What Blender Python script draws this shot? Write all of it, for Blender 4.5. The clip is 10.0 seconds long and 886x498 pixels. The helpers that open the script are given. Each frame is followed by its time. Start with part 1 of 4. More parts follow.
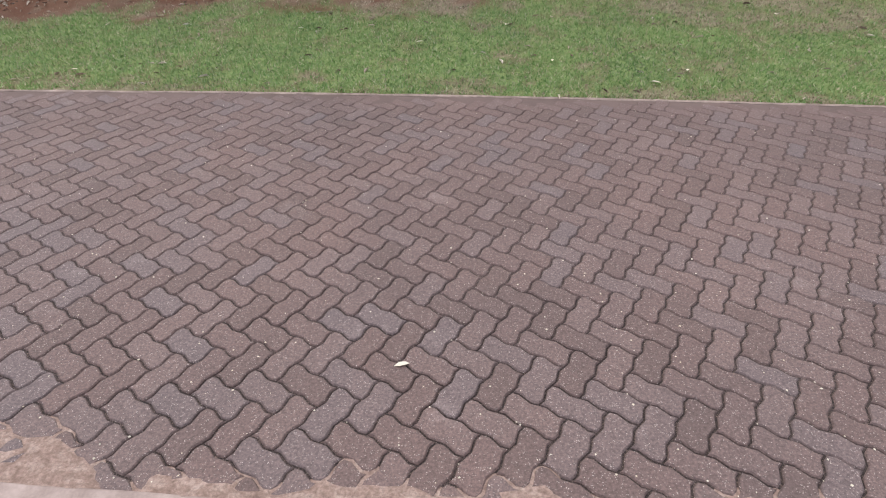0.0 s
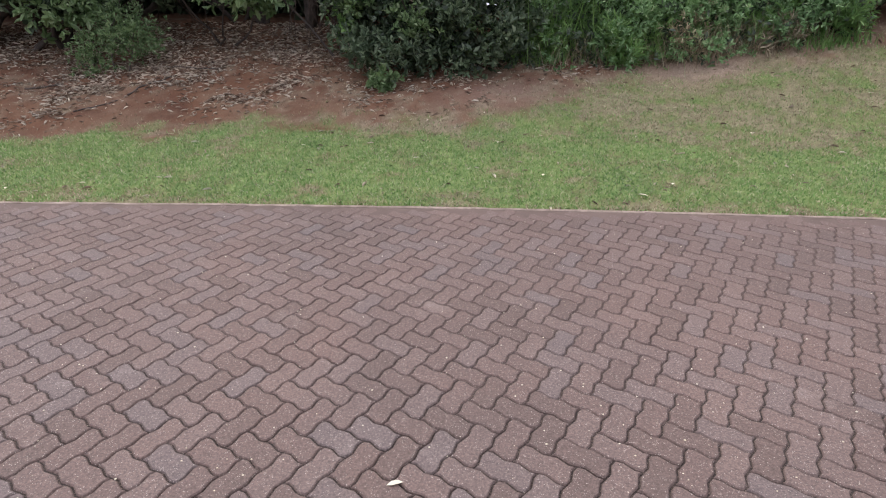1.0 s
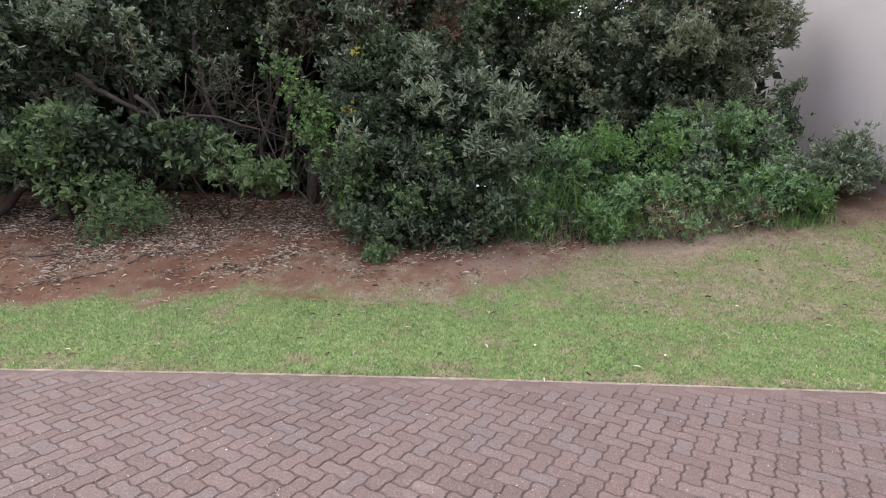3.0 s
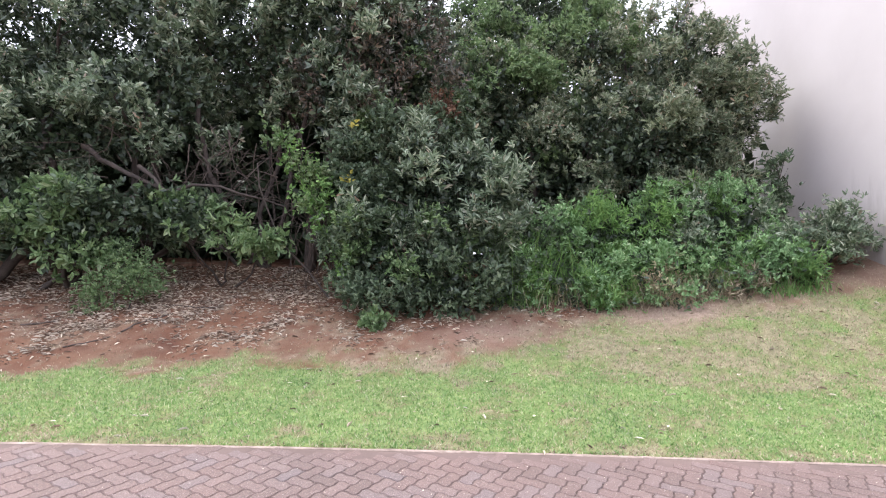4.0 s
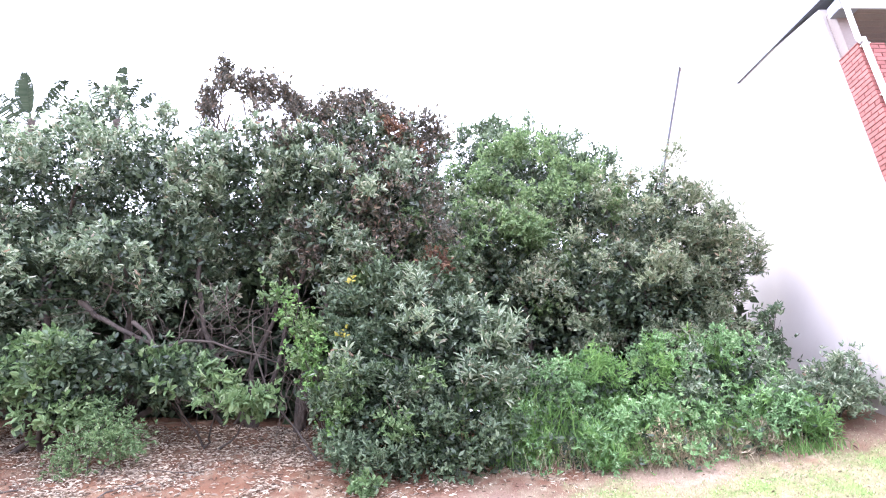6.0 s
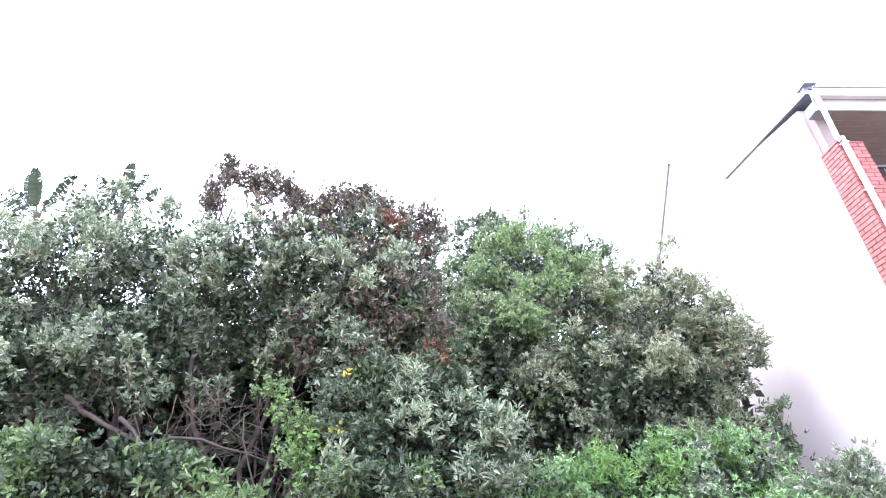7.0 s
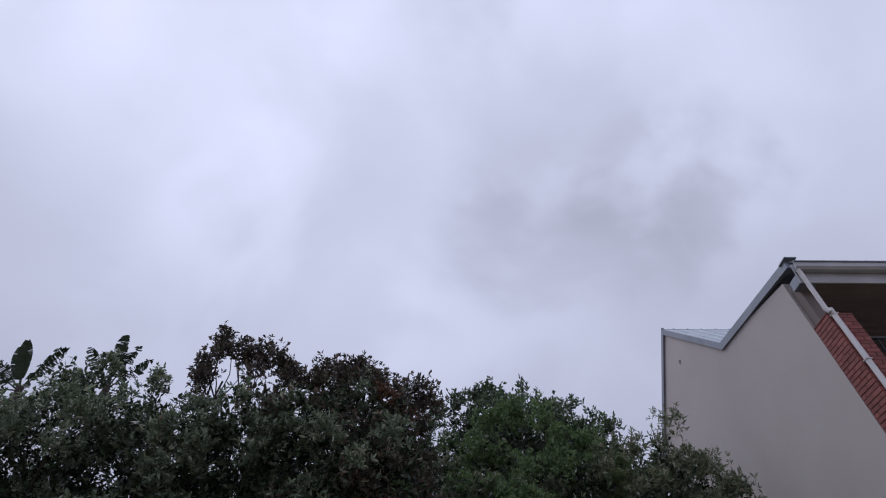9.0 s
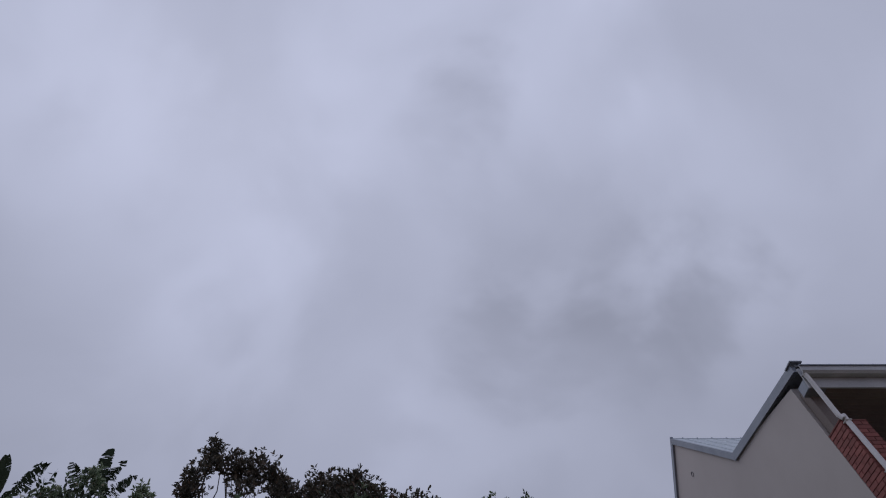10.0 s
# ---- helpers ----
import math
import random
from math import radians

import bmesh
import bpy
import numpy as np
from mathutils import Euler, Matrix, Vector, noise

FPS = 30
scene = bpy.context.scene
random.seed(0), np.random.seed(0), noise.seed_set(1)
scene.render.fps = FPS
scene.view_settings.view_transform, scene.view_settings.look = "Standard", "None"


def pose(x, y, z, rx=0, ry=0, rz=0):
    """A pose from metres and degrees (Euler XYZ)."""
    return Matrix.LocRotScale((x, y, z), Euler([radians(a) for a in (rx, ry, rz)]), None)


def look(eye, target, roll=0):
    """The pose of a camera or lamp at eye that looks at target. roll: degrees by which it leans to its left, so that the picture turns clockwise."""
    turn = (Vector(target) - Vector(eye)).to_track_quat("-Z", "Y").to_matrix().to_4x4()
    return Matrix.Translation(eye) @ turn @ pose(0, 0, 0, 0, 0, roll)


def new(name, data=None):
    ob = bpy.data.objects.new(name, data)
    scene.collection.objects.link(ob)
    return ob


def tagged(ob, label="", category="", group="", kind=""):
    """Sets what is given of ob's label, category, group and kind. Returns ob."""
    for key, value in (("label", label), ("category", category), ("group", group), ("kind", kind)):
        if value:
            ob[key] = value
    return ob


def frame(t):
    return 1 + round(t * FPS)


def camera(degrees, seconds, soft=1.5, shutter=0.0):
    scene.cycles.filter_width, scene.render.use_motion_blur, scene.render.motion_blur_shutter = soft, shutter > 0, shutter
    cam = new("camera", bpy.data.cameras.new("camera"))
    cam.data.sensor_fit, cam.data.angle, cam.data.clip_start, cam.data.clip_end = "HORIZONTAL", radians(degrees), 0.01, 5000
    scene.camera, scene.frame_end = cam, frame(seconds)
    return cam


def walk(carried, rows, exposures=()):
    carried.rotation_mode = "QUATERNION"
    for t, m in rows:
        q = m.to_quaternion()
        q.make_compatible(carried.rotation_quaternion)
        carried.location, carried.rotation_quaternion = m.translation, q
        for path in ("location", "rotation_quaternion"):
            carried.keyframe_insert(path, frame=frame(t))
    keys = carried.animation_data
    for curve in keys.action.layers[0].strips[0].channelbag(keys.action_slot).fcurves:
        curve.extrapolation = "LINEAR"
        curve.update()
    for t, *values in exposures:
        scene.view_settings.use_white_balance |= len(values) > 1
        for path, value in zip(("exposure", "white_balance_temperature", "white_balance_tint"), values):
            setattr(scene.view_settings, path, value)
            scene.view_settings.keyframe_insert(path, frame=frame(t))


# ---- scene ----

# ---------------------------------------------------------------- camera
cam = camera(74.84, 10.0, soft=1.1)
EYE = (0.0, 0.0, 1.6)
# seconds, tilt above the horizon, turn to the right, roll, in degrees
TILTS = [
    (0.0, -29.53, -1.67, -0.18), (0.5, -23.91, -1.41, -0.12), (1.0, -18.78, -1.15, -0.02),
    (1.5, -13.59, -0.93, 0.20), (2.0, -9.13, -0.74, 0.37), (2.5, -5.45, -0.56, 0.54),
    (4.0, 4.54, -0.17, 0.59), (4.5, 8.23, -0.06, 0.54), (5.0, 11.88, 0.02, 0.25),
    (6.5, 24.10, 0.30, 0.14), (7.0, 28.74, 0.44, 0.06), (7.5, 33.01, 0.62, -0.01),
    (8.0, 37.12, 0.83, -0.11), (8.5, 41.05, 0.96, -0.21), (9.0, 45.60, 1.04, -0.38),
    (9.5, 50.75, 1.11, -0.62), (10.0, 55.96, 1.42, -1.04)]
# seconds, stops, white balance and tint of the clip's own camera
EXPOSURES = [(0.0, 0.50, 6500, 10), (1.0, 0.62, 6550, 10), (2.5, 0.74, 6500, 11), (4.0, 1.58, 6400, 12), (4.5, 1.80, 6200, 15),
             (5.0, 2.14, 6050, 14), (6.5, 2.90, 6000, 17), (7.0, 2.90, 6000, 17), (7.5, 2.60, 6000, 16), (7.8, 1.20, 6100, 14),
             (8.0, 0.22, 6200, 13), (8.5, -0.48, 6100, 14), (9.0, -0.86, 6000, 14), (9.5, -1.18, 6000, 13), (10.0, -1.42, 5980, 13)]
walk(cam, [(t, pose(*EYE, 90 + p, 0, -y) @ pose(0, 0, 0, 0, 0, r)) for t, p, y, r in TILTS], EXPOSURES)

# ---------------------------------------------------------------- light
SUN_EL, SUN_AZ = radians(62), radians(312)
world = bpy.data.worlds.new("overcast_sky")
scene.world = world
world.use_nodes = True
wn, wl = world.node_tree.nodes, world.node_tree.links
wn.clear()
w_out = wn.new("ShaderNodeOutputWorld")
w_bg = wn.new("ShaderNodeBackground")
w_sky = wn.new("ShaderNodeTexSky")
w_sky.sky_type, w_sky.sun_disc, w_sky.sun_elevation, w_sky.sun_rotation = "NISHITA", False, SUN_EL, SUN_AZ
w_scale = wn.new("ShaderNodeVectorMath")
w_scale.operation = "SCALE"
w_scale.inputs["Scale"].default_value = 0.10
w_co = wn.new("ShaderNodeTexCoord")
w_noise = wn.new("ShaderNodeTexNoise")
w_noise.inputs["Scale"].default_value, w_noise.inputs["Detail"].default_value = 2.6, 5.0
w_noise.inputs["Roughness"].default_value, w_noise.inputs["Distortion"].default_value = 0.45, 0.3
wl.new(w_co.outputs["Generated"], w_noise.inputs["Vector"])


def sky_math(op, a, b):
    k = wn.new("ShaderNodeMath")
    k.operation = op
    for i, v in enumerate((a, b)):
        if isinstance(v, (int, float)):
            k.inputs[i].default_value = v
        else:
            wl.new(v, k.inputs[i])
    return k.outputs[0]


# the view upwards, ruffled by noise, so that the clouds have ragged edges
w_ruffle = wn.new("ShaderNodeVectorMath")
w_ruffle.operation = "MULTIPLY_ADD"
w_ruffle.inputs[1].default_value, w_ruffle.inputs[2].default_value = (0.34, 0.34, 0.34), (-0.17, -0.17, -0.17)
wl.new(w_noise.outputs["Color"], w_ruffle.inputs[0])
w_dir = wn.new("ShaderNodeVectorMath")
w_dir.operation = "ADD"
wl.new(w_co.outputs["Generated"], w_dir.inputs[0])
wl.new(w_ruffle.outputs[0], w_dir.inputs[1])
# thin, bright places (+) and thick, dark ones (-) in the cloud: bearing, height, width, share
CLOUDS = [(-43, 48, 12, 0.17), (-2, 75, 13, 0.15), (-68, 56, 11, 0.10), (-26, 60, 9, -0.06), (17, 54, 8, -0.17), (19, 44, 6, -0.14), (-110, 72, 16, -0.06),
          (58, 48, 12, 0.13), (9, 36, 7, 0.12), (-47, 37, 8, -0.07), (45, 41, 7, -0.08), (-19, 42, 9, 0.06), (75, 65, 14, -0.06)]
w_sum = sky_math("MULTIPLY_ADD", w_noise.outputs["Fac"], 0.40)
w_sum.node.inputs[2].default_value = 0.81
for bearing, height, wide, share in CLOUDS:
    d = wn.new("ShaderNodeVectorMath")
    d.operation = "DOT_PRODUCT"
    e, a = radians(height), radians(bearing)
    d.inputs[1].default_value = (math.sin(a) * math.cos(e), math.cos(a) * math.cos(e), math.sin(e))
    wl.new(w_dir.outputs[0], d.inputs[0])
    fade = wn.new("ShaderNodeMapRange")
    fade.interpolation_type = "SMOOTHERSTEP"
    fade.inputs["From Min"].default_value, fade.inputs["From Max"].default_value = math.cos(radians(wide * 1.9)), 1.03
    fade.inputs["To Max"].default_value = share
    wl.new(d.outputs["Value"], fade.inputs["Value"])
    w_sum = sky_math("ADD", w_sum, fade.outputs[0])
# an overcast sky is brighter overhead than at the horizon
w_up = wn.new("ShaderNodeSeparateXYZ")
wl.new(w_co.outputs["Generated"], w_up.inputs[0])
w_zen = sky_math("MULTIPLY_ADD", sky_math("MAXIMUM", w_up.outputs["Z"], 0.0), 0.72)
w_zen.node.inputs[2].default_value = 0.55
w_sum = sky_math("MULTIPLY", w_sum, w_zen)
w_tint = wn.new("ShaderNodeVectorMath")
w_tint.operation = "SCALE"
w_tint.inputs[0].default_value = (1.03, 1.055, 1.24)
wl.new(w_sum, w_tint.inputs["Scale"])
w_mix = wn.new("ShaderNodeMix")
w_mix.data_type = "RGBA"
w_mix.inputs["Factor"].default_value = 0.96
wl.new(w_sky.outputs["Color"], w_scale.inputs[0])
wl.new(w_scale.outputs["Vector"], w_mix.inputs["A"])
wl.new(w_tint.outputs["Vector"], w_mix.inputs["B"])
wl.new(w_mix.outputs["Result"], w_bg.inputs["Color"])
wl.new(w_bg.outputs["Background"], w_out.inputs["Surface"])
w_bg.inputs["Strength"].default_value = 1.0

sun = new("sun", bpy.data.lights.new("sun", "SUN"))
sun.data.energy, sun.data.angle, sun.data.color = 1.5, radians(40), (1.0, 0.95, 0.88)
sun.matrix_world = look((0, 0, 0), (-math.sin(SUN_AZ) * math.cos(SUN_EL), -math.cos(SUN_AZ) * math.cos(SUN_EL), -math.sin(SUN_EL)))


# ---------------------------------------------------------------- materials
def material(name, rough=0.8, metal=0.0):
    m = bpy.data.materials.new(name)
    m.use_nodes = True
    b = m.node_tree.nodes["Principled BSDF"]
    b.inputs["Roughness"].default_value, b.inputs["Metallic"].default_value = rough, metal
    return m, m.node_tree.nodes, m.node_tree.links, b


def noise_node(n, l, scale, detail=4.0, rough=0.55, vec=None, distortion=0.0):
    t = n.new("ShaderNodeTexNoise")
    t.inputs["Scale"].default_value, t.inputs["Detail"].default_value = scale, detail
    t.inputs["Roughness"].default_value, t.inputs["Distortion"].default_value = rough, distortion
    if vec:
        l.new(vec, t.inputs["Vector"])
    return t.outputs["Fac"]


def ramp_node(n, l, fac, stops):
    r = n.new("ShaderNodeValToRGB")
    e = r.color_ramp.elements
    while len(e) < len(stops):
        e.new(0.5)
    for k, (p, c) in enumerate(stops):
        e[k].position, e[k].color = p, (*c, 1)
    l.new(fac, r.inputs["Fac"])
    return r.outputs["Color"]


def mix_node(n, l, fac, a, b, blend="MIX"):
    m = n.new("ShaderNodeMix")
    m.data_type, m.blend_type = "RGBA", blend
    for sock, v in (("Factor", fac), ("A", a), ("B", b)):
        if isinstance(v, (int, float)):
            m.inputs[sock].default_value = v
        elif isinstance(v, tuple):
            m.inputs[sock].default_value = (*v, 1)
        else:
            l.new(v, m.inputs[sock])
    return m.outputs["Result"]


def bump_node(n, l, b, height, strength, distance):
    k = n.new("ShaderNodeBump")
    k.inputs["Strength"].default_value, k.inputs["Distance"].default_value = strength, distance
    l.new(height, k.inputs["Height"])
    l.new(k.outputs["Normal"], b.inputs["Normal"])


def simple(name, c1, c2, scale=3.0, fine=60.0, rough=0.8, metal=0.0, bump=0.2, dist=0.003):
    """A surface with stains at one scale and grain at another."""
    m, n, l, b = material(name, rough, metal)
    co = n.new("ShaderNodeTexCoord").outputs["Object"]
    big = noise_node(n, l, scale, 5, 0.6, co)
    col = ramp_node(n, l, big, [(0.3, c1), (0.7, c2)])
    small = noise_node(n, l, fine, 3, 0.6, co)
    col = mix_node(n, l, 0.5, col, ramp_node(n, l, small, [(0.25, (0.72, 0.72, 0.72)), (0.75, (1.15, 1.15, 1.15))]), "MULTIPLY")
    l.new(col, b.inputs["Base Color"])
    bump_node(n, l, b, small, bump, dist)
    return m


def random_out(n, island):
    return n.new("ShaderNodeNewGeometry").outputs["Random Per Island"] if island else n.new("ShaderNodeObjectInfo").outputs["Random"]


def paver_material(name, island):
    m, n, l, b = material(name, 0.78)
    co = n.new("ShaderNodeNewGeometry").outputs["Position"]
    base = ramp_node(n, l, random_out(n, island), [(0.0, (0.120, 0.080, 0.068)), (0.35, (0.140, 0.092, 0.079)),
                                                  (0.7, (0.154, 0.105, 0.091)), (1.0, (0.138, 0.103, 0.096))])
    stain = noise_node(n, l, 1.1, 5, 0.6, co, 0.4)
    col = mix_node(n, l, 0.8, base, ramp_node(n, l, stain, [(0.3, (0.84, 0.86, 0.88)), (0.7, (1.12, 1.08, 1.05))]), "MULTIPLY")
    dust = noise_node(n, l, 3.4, 6, 0.7, co)
    col = mix_node(n, l, ramp_node(n, l, dust, [(0.60, (0, 0, 0)), (0.78, (0.45, 0.45, 0.45))]), col, (0.29, 0.23, 0.21))
    grit = n.new("ShaderNodeTexVoronoi")
    grit.inputs["Scale"].default_value = 145
    l.new(co, grit.inputs["Vector"])
    speck = ramp_node(n, l, grit.outputs["Distance"], [(0.14, (1, 1, 1)), (0.30, (0, 0, 0))])
    pick = ramp_node(n, l, noise_node(n, l, 70, 2, 0.5, co), [(0.46, (0, 0, 0)), (0.58, (0.9, 0.9, 0.9))])
    col = mix_node(n, l, mix_node(n, l, 1.0, speck, pick, "MULTIPLY"), col, (0.50, 0.43, 0.38))
    fine = noise_node(n, l, 105, 5, 0.75, co)
    col = mix_node(n, l, 0.9, col, ramp_node(n, l, fine, [(0.34, (0.46, 0.46, 0.46)), (0.66, (1.34, 1.34, 1.34))]), "MULTIPLY")
    l.new(col, b.inputs["Base Color"])
    bump_node(n, l, b, fine, 0.7, 0.004)
    return m


def joint_material():
    """Dark crumbly soil between the pavers; dust has filled the joints towards the lawn."""
    m, n, l, b = material("joint_soil", 0.95)
    co = n.new("ShaderNodeNewGeometry").outputs["Position"]
    crumb = noise_node(n, l, 210, 4, 0.7, co)
    clod = noise_node(n, l, 34, 4, 0.6, co)
    soil = ramp_node(n, l, crumb, [(0.38, (0.018, 0.013, 0.011)), (0.55, (0.050, 0.036, 0.030)), (0.68, (0.24, 0.18, 0.15))])
    soil = mix_node(n, l, 0.7, soil, ramp_node(n, l, clod, [(0.3, (0.6, 0.6, 0.6)), (0.7, (1.5, 1.4, 1.35))]), "MULTIPLY")
    sep = n.new("ShaderNodeSeparateXYZ")
    l.new(co, sep.inputs[0])
    fill = n.new("ShaderNodeMapRange")
    fill.inputs["From Min"].default_value, fill.inputs["From Max"].default_value = 2.1, 3.7
    fill.inputs["To Max"].default_value = 0.85
    l.new(sep.outputs["Y"], fill.inputs["Value"])
    col = mix_node(n, l, fill.outputs[0], soil, (0.098, 0.067, 0.057))
    l.new(col, b.inputs["Base Color"])
    bump_node(n, l, b, crumb, 0.9, 0.006)
    return m


def leaf_material(name, stops, rough=0.5, glow=0.28, spec=0.4):
    m, n, l, b = material(name, rough)
    col = ramp_node(n, l, random_out(n, True), stops)
    co = n.new("ShaderNodeNewGeometry").outputs["Position"]
    patch = noise_node(n, l, 1.6, 4, 0.6, co)
    col = mix_node(n, l, 0.7, col, ramp_node(n, l, patch, [(0.3, (0.72, 0.73, 0.70)), (0.7, (1.32, 1.21, 1.08))]), "MULTIPLY")
    l.new(col, b.inputs["Base Color"])
    b.inputs["Specular IOR Level"].default_value = spec
    tr = n.new("ShaderNodeBsdfTranslucent")
    l.new(col, tr.inputs["Color"])
    mx = n.new("ShaderNodeMixShader")
    mx.inputs[0].default_value = glow
    l.new(b.outputs[0], mx.inputs[1])
    l.new(tr.outputs[0], mx.inputs[2])
    l.new(mx.outputs[0], n["Material Output"].inputs["Surface"])
    return m


def ground_material():
    """Red soil, litter-brown soil, dry thatch and lawn, by what covers the ground there."""
    m, n, l, b = material("ground_cover", 0.95)
    b.inputs["Specular IOR Level"].default_value = 0.15
    at = n.new("ShaderNodeAttribute")
    at.attribute_name = "cover"
    sep = n.new("ShaderNodeSeparateColor")
    l.new(at.outputs["Color"], sep.inputs[0])
    co = n.new("ShaderNodeNewGeometry").outputs["Position"]
    big = noise_node(n, l, 1.3, 5, 0.6, co)
    mid = noise_node(n, l, 9, 5, 0.65, co)
    fine = noise_node(n, l, 75, 4, 0.7, co)
    soil = ramp_node(n, l, big, [(0.3, (0.092, 0.042, 0.028)), (0.55, (0.142, 0.071, 0.043)), (0.75, (0.188, 0.116, 0.078))])
    sand = ramp_node(n, l, noise_node(n, l, 26, 6, 0.75, co), [(0.3, (0.20, 0.135, 0.108)), (0.5, (0.29, 0.205, 0.165)), (0.68, (0.42, 0.325, 0.270))])
    thatch = ramp_node(n, l, mid, [(0.3, (0.15, 0.115, 0.080)), (0.7, (0.29, 0.225, 0.160))])
    lawn = ramp_node(n, l, mid, [(0.3, (0.095, 0.150, 0.046)), (0.7, (0.215, 0.270, 0.100))])
    col = mix_node(n, l, sep.outputs["Blue"], soil, sand)
    col = mix_node(n, l, sep.outputs["Green"], col, thatch)
    col = mix_node(n, l, sep.outputs["Red"], col, lawn)
    col = mix_node(n, l, 0.9, col, ramp_node(n, l, fine, [(0.3, (0.62, 0.62, 0.60)), (0.7, (1.3, 1.3, 1.3))]), "MULTIPLY")
    l.new(col, b.inputs["Base Color"])
    bump_node(n, l, b, fine, 0.7, 0.02)
    return m


def plaster_material():
    m, n, l, b = material("painted_plaster", 0.85)
    co = n.new("ShaderNodeNewGeometry").outputs["Position"]
    big = noise_node(n, l, 0.5, 5, 0.6, co)
    col = ramp_node(n, l, big, [(0.3, (0.47, 0.435, 0.42)), (0.7, (0.53, 0.495, 0.48))])
    # rain-splash grime, rising unevenly from the soil
    mp = n.new("ShaderNodeMapping")
    mp.inputs["Scale"].default_value = (2.2, 2.2, 0.35)
    l.new(co, mp.inputs["Vector"])
    streak = noise_node(n, l, 1.6, 5, 0.65, mp.outputs["Vector"])
    sep = n.new("ShaderNodeSeparateXYZ")
    l.new(co, sep.inputs[0])
    up = n.new("ShaderNodeMapRange")
    up.inputs["From Min"].default_value, up.inputs["From Max"].default_value = 2.2, 4.2
    up.inputs["To Min"].default_value, up.inputs["To Max"].default_value = 0.30, -0.20
    l.new(sep.outputs["Z"], up.inputs["Value"])
    add = n.new("ShaderNodeMath")
    l.new(streak, add.inputs[0])
    l.new(up.outputs[0], add.inputs[1])
    mask = ramp_node(n, l, add.outputs[0], [(0.52, (0, 0, 0)), (0.85, (0.6, 0.6, 0.6))])
    col = mix_node(n, l, mask, col, (0.26, 0.23, 0.21))
    fine = noise_node(n, l, 120, 3, 0.6, co)
    col = mix_node(n, l, 0.4, col, ramp_node(n, l, fine, [(0.3, (0.88, 0.88, 0.88)), (0.7, (1.06, 1.06, 1.06))]), "MULTIPLY")
    l.new(col, b.inputs["Base Color"])
    bump_node(n, l, b, fine, 0.25, 0.003)
    return m


def brick_material(name, c):
    m, n, l, b = material(name, 0.8)
    co = n.new("ShaderNodeNewGeometry").outputs["Position"]
    base = ramp_node(n, l, random_out(n, False), [(0.0, tuple(0.75 * v for v in c)), (1.0, tuple(1.15 * v for v in c))])
    fine = noise_node(n, l, 60, 4, 0.6, co)
    col = mix_node(n, l, 0.6, base, ramp_node(n, l, fine, [(0.3, (0.75, 0.75, 0.75)), (0.7, (1.15, 1.15, 1.15))]), "MULTIPLY")
    l.new(col, b.inputs["Base Color"])
    bump_node(n, l, b, fine, 0.3, 0.003)
    return m


M_GROUND = ground_material()
M_PAVER, M_PAVER_FAR = paver_material("paver_concrete", False), paver_material("paver_concrete_far", True)
M_JOINT = joint_material()
M_KERB = simple("kerb_concrete", (0.22, 0.165, 0.138), (0.36, 0.285, 0.245), 11, 90, 0.9, 0, 0.4, 0.004)
M_EDGING = simple("edging_concrete", (0.15, 0.11, 0.085), (0.36, 0.28, 0.23), 9, 80, 0.9, 0, 0.5, 0.004)
M_INFILL = simple("infill_mortar", (0.105, 0.072, 0.060), (0.150, 0.104, 0.088), 3, 90, 0.9, 0, 0.4, 0.004)
M_PLASTER = plaster_material()
M_WHITE = simple("white_paint", (0.66, 0.65, 0.66), (0.76, 0.75, 0.75), 2, 50, 0.5, 0, 0.05)
M_FLASH = simple("grey_flashing", (0.21, 0.235, 0.28), (0.28, 0.305, 0.35), 2, 40, 0.45, 0.3, 0.05)
M_ROOF = simple("roof_sheet", (0.38, 0.43, 0.48), (0.48, 0.53, 0.58), 2, 40, 0.4, 0.4, 0.05)
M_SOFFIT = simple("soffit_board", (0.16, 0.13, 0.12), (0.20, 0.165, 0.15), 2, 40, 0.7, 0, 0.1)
M_BRICK = brick_material("face_brick", (0.27, 0.092, 0.080))
M_MORTAR = simple("mortar", (0.05, 0.036, 0.034), (0.08, 0.06, 0.055), 8, 80, 0.95, 0, 0.3)
M_METAL = simple("dark_metal", (0.03, 0.03, 0.032), (0.05, 0.05, 0.05), 6, 60, 0.5, 0.3, 0.05)
M_GLASS, _n, _l, _b = material("window_glass", 0.05)
_b.inputs["Base Color"].default_value = (0.03, 0.035, 0.04, 1)
# Wood tones lowered to paint in the shade of the hollow under the shrubs.
M_BARK = simple("bark", (0.034, 0.026, 0.022), (0.080, 0.062, 0.051), 8, 70, 0.9, 0, 0.8, 0.01)
M_DEAD = simple("dead_wood", (0.042, 0.031, 0.025), (0.095, 0.070, 0.056), 6, 70, 0.9, 0, 0.6, 0.006)

# Darkened copy of the leaf greens; shade inside the crowns is put into colour.
M_LEAF_SHADED = leaf_material("leaf_shaded", [(0, (0.020, 0.034, 0.020)), (0.5, (0.036, 0.058, 0.033)), (0.88, (0.066, 0.096, 0.055)), (1, (0.11, 0.145, 0.09))], 0.42, 0.18)
M_LEAF_GREY = leaf_material("leaf_grey_green", [(0, (0.078, 0.118, 0.070)), (0.45, (0.150, 0.210, 0.134)), (0.8, (0.265, 0.33, 0.240)), (0.96, (0.45, 0.50, 0.40)), (1, (0.25, 0.17, 0.12))], 0.42, 0.34, 0.5)
M_LEAF_OLIVE = leaf_material("leaf_olive", [(0, (0.085, 0.120, 0.070)), (0.45, (0.165, 0.210, 0.130)), (0.75, (0.255, 0.305, 0.205)), (0.93, (0.37, 0.40, 0.31)), (1, (0.28, 0.20, 0.14))], 0.45, 0.34, 0.5)
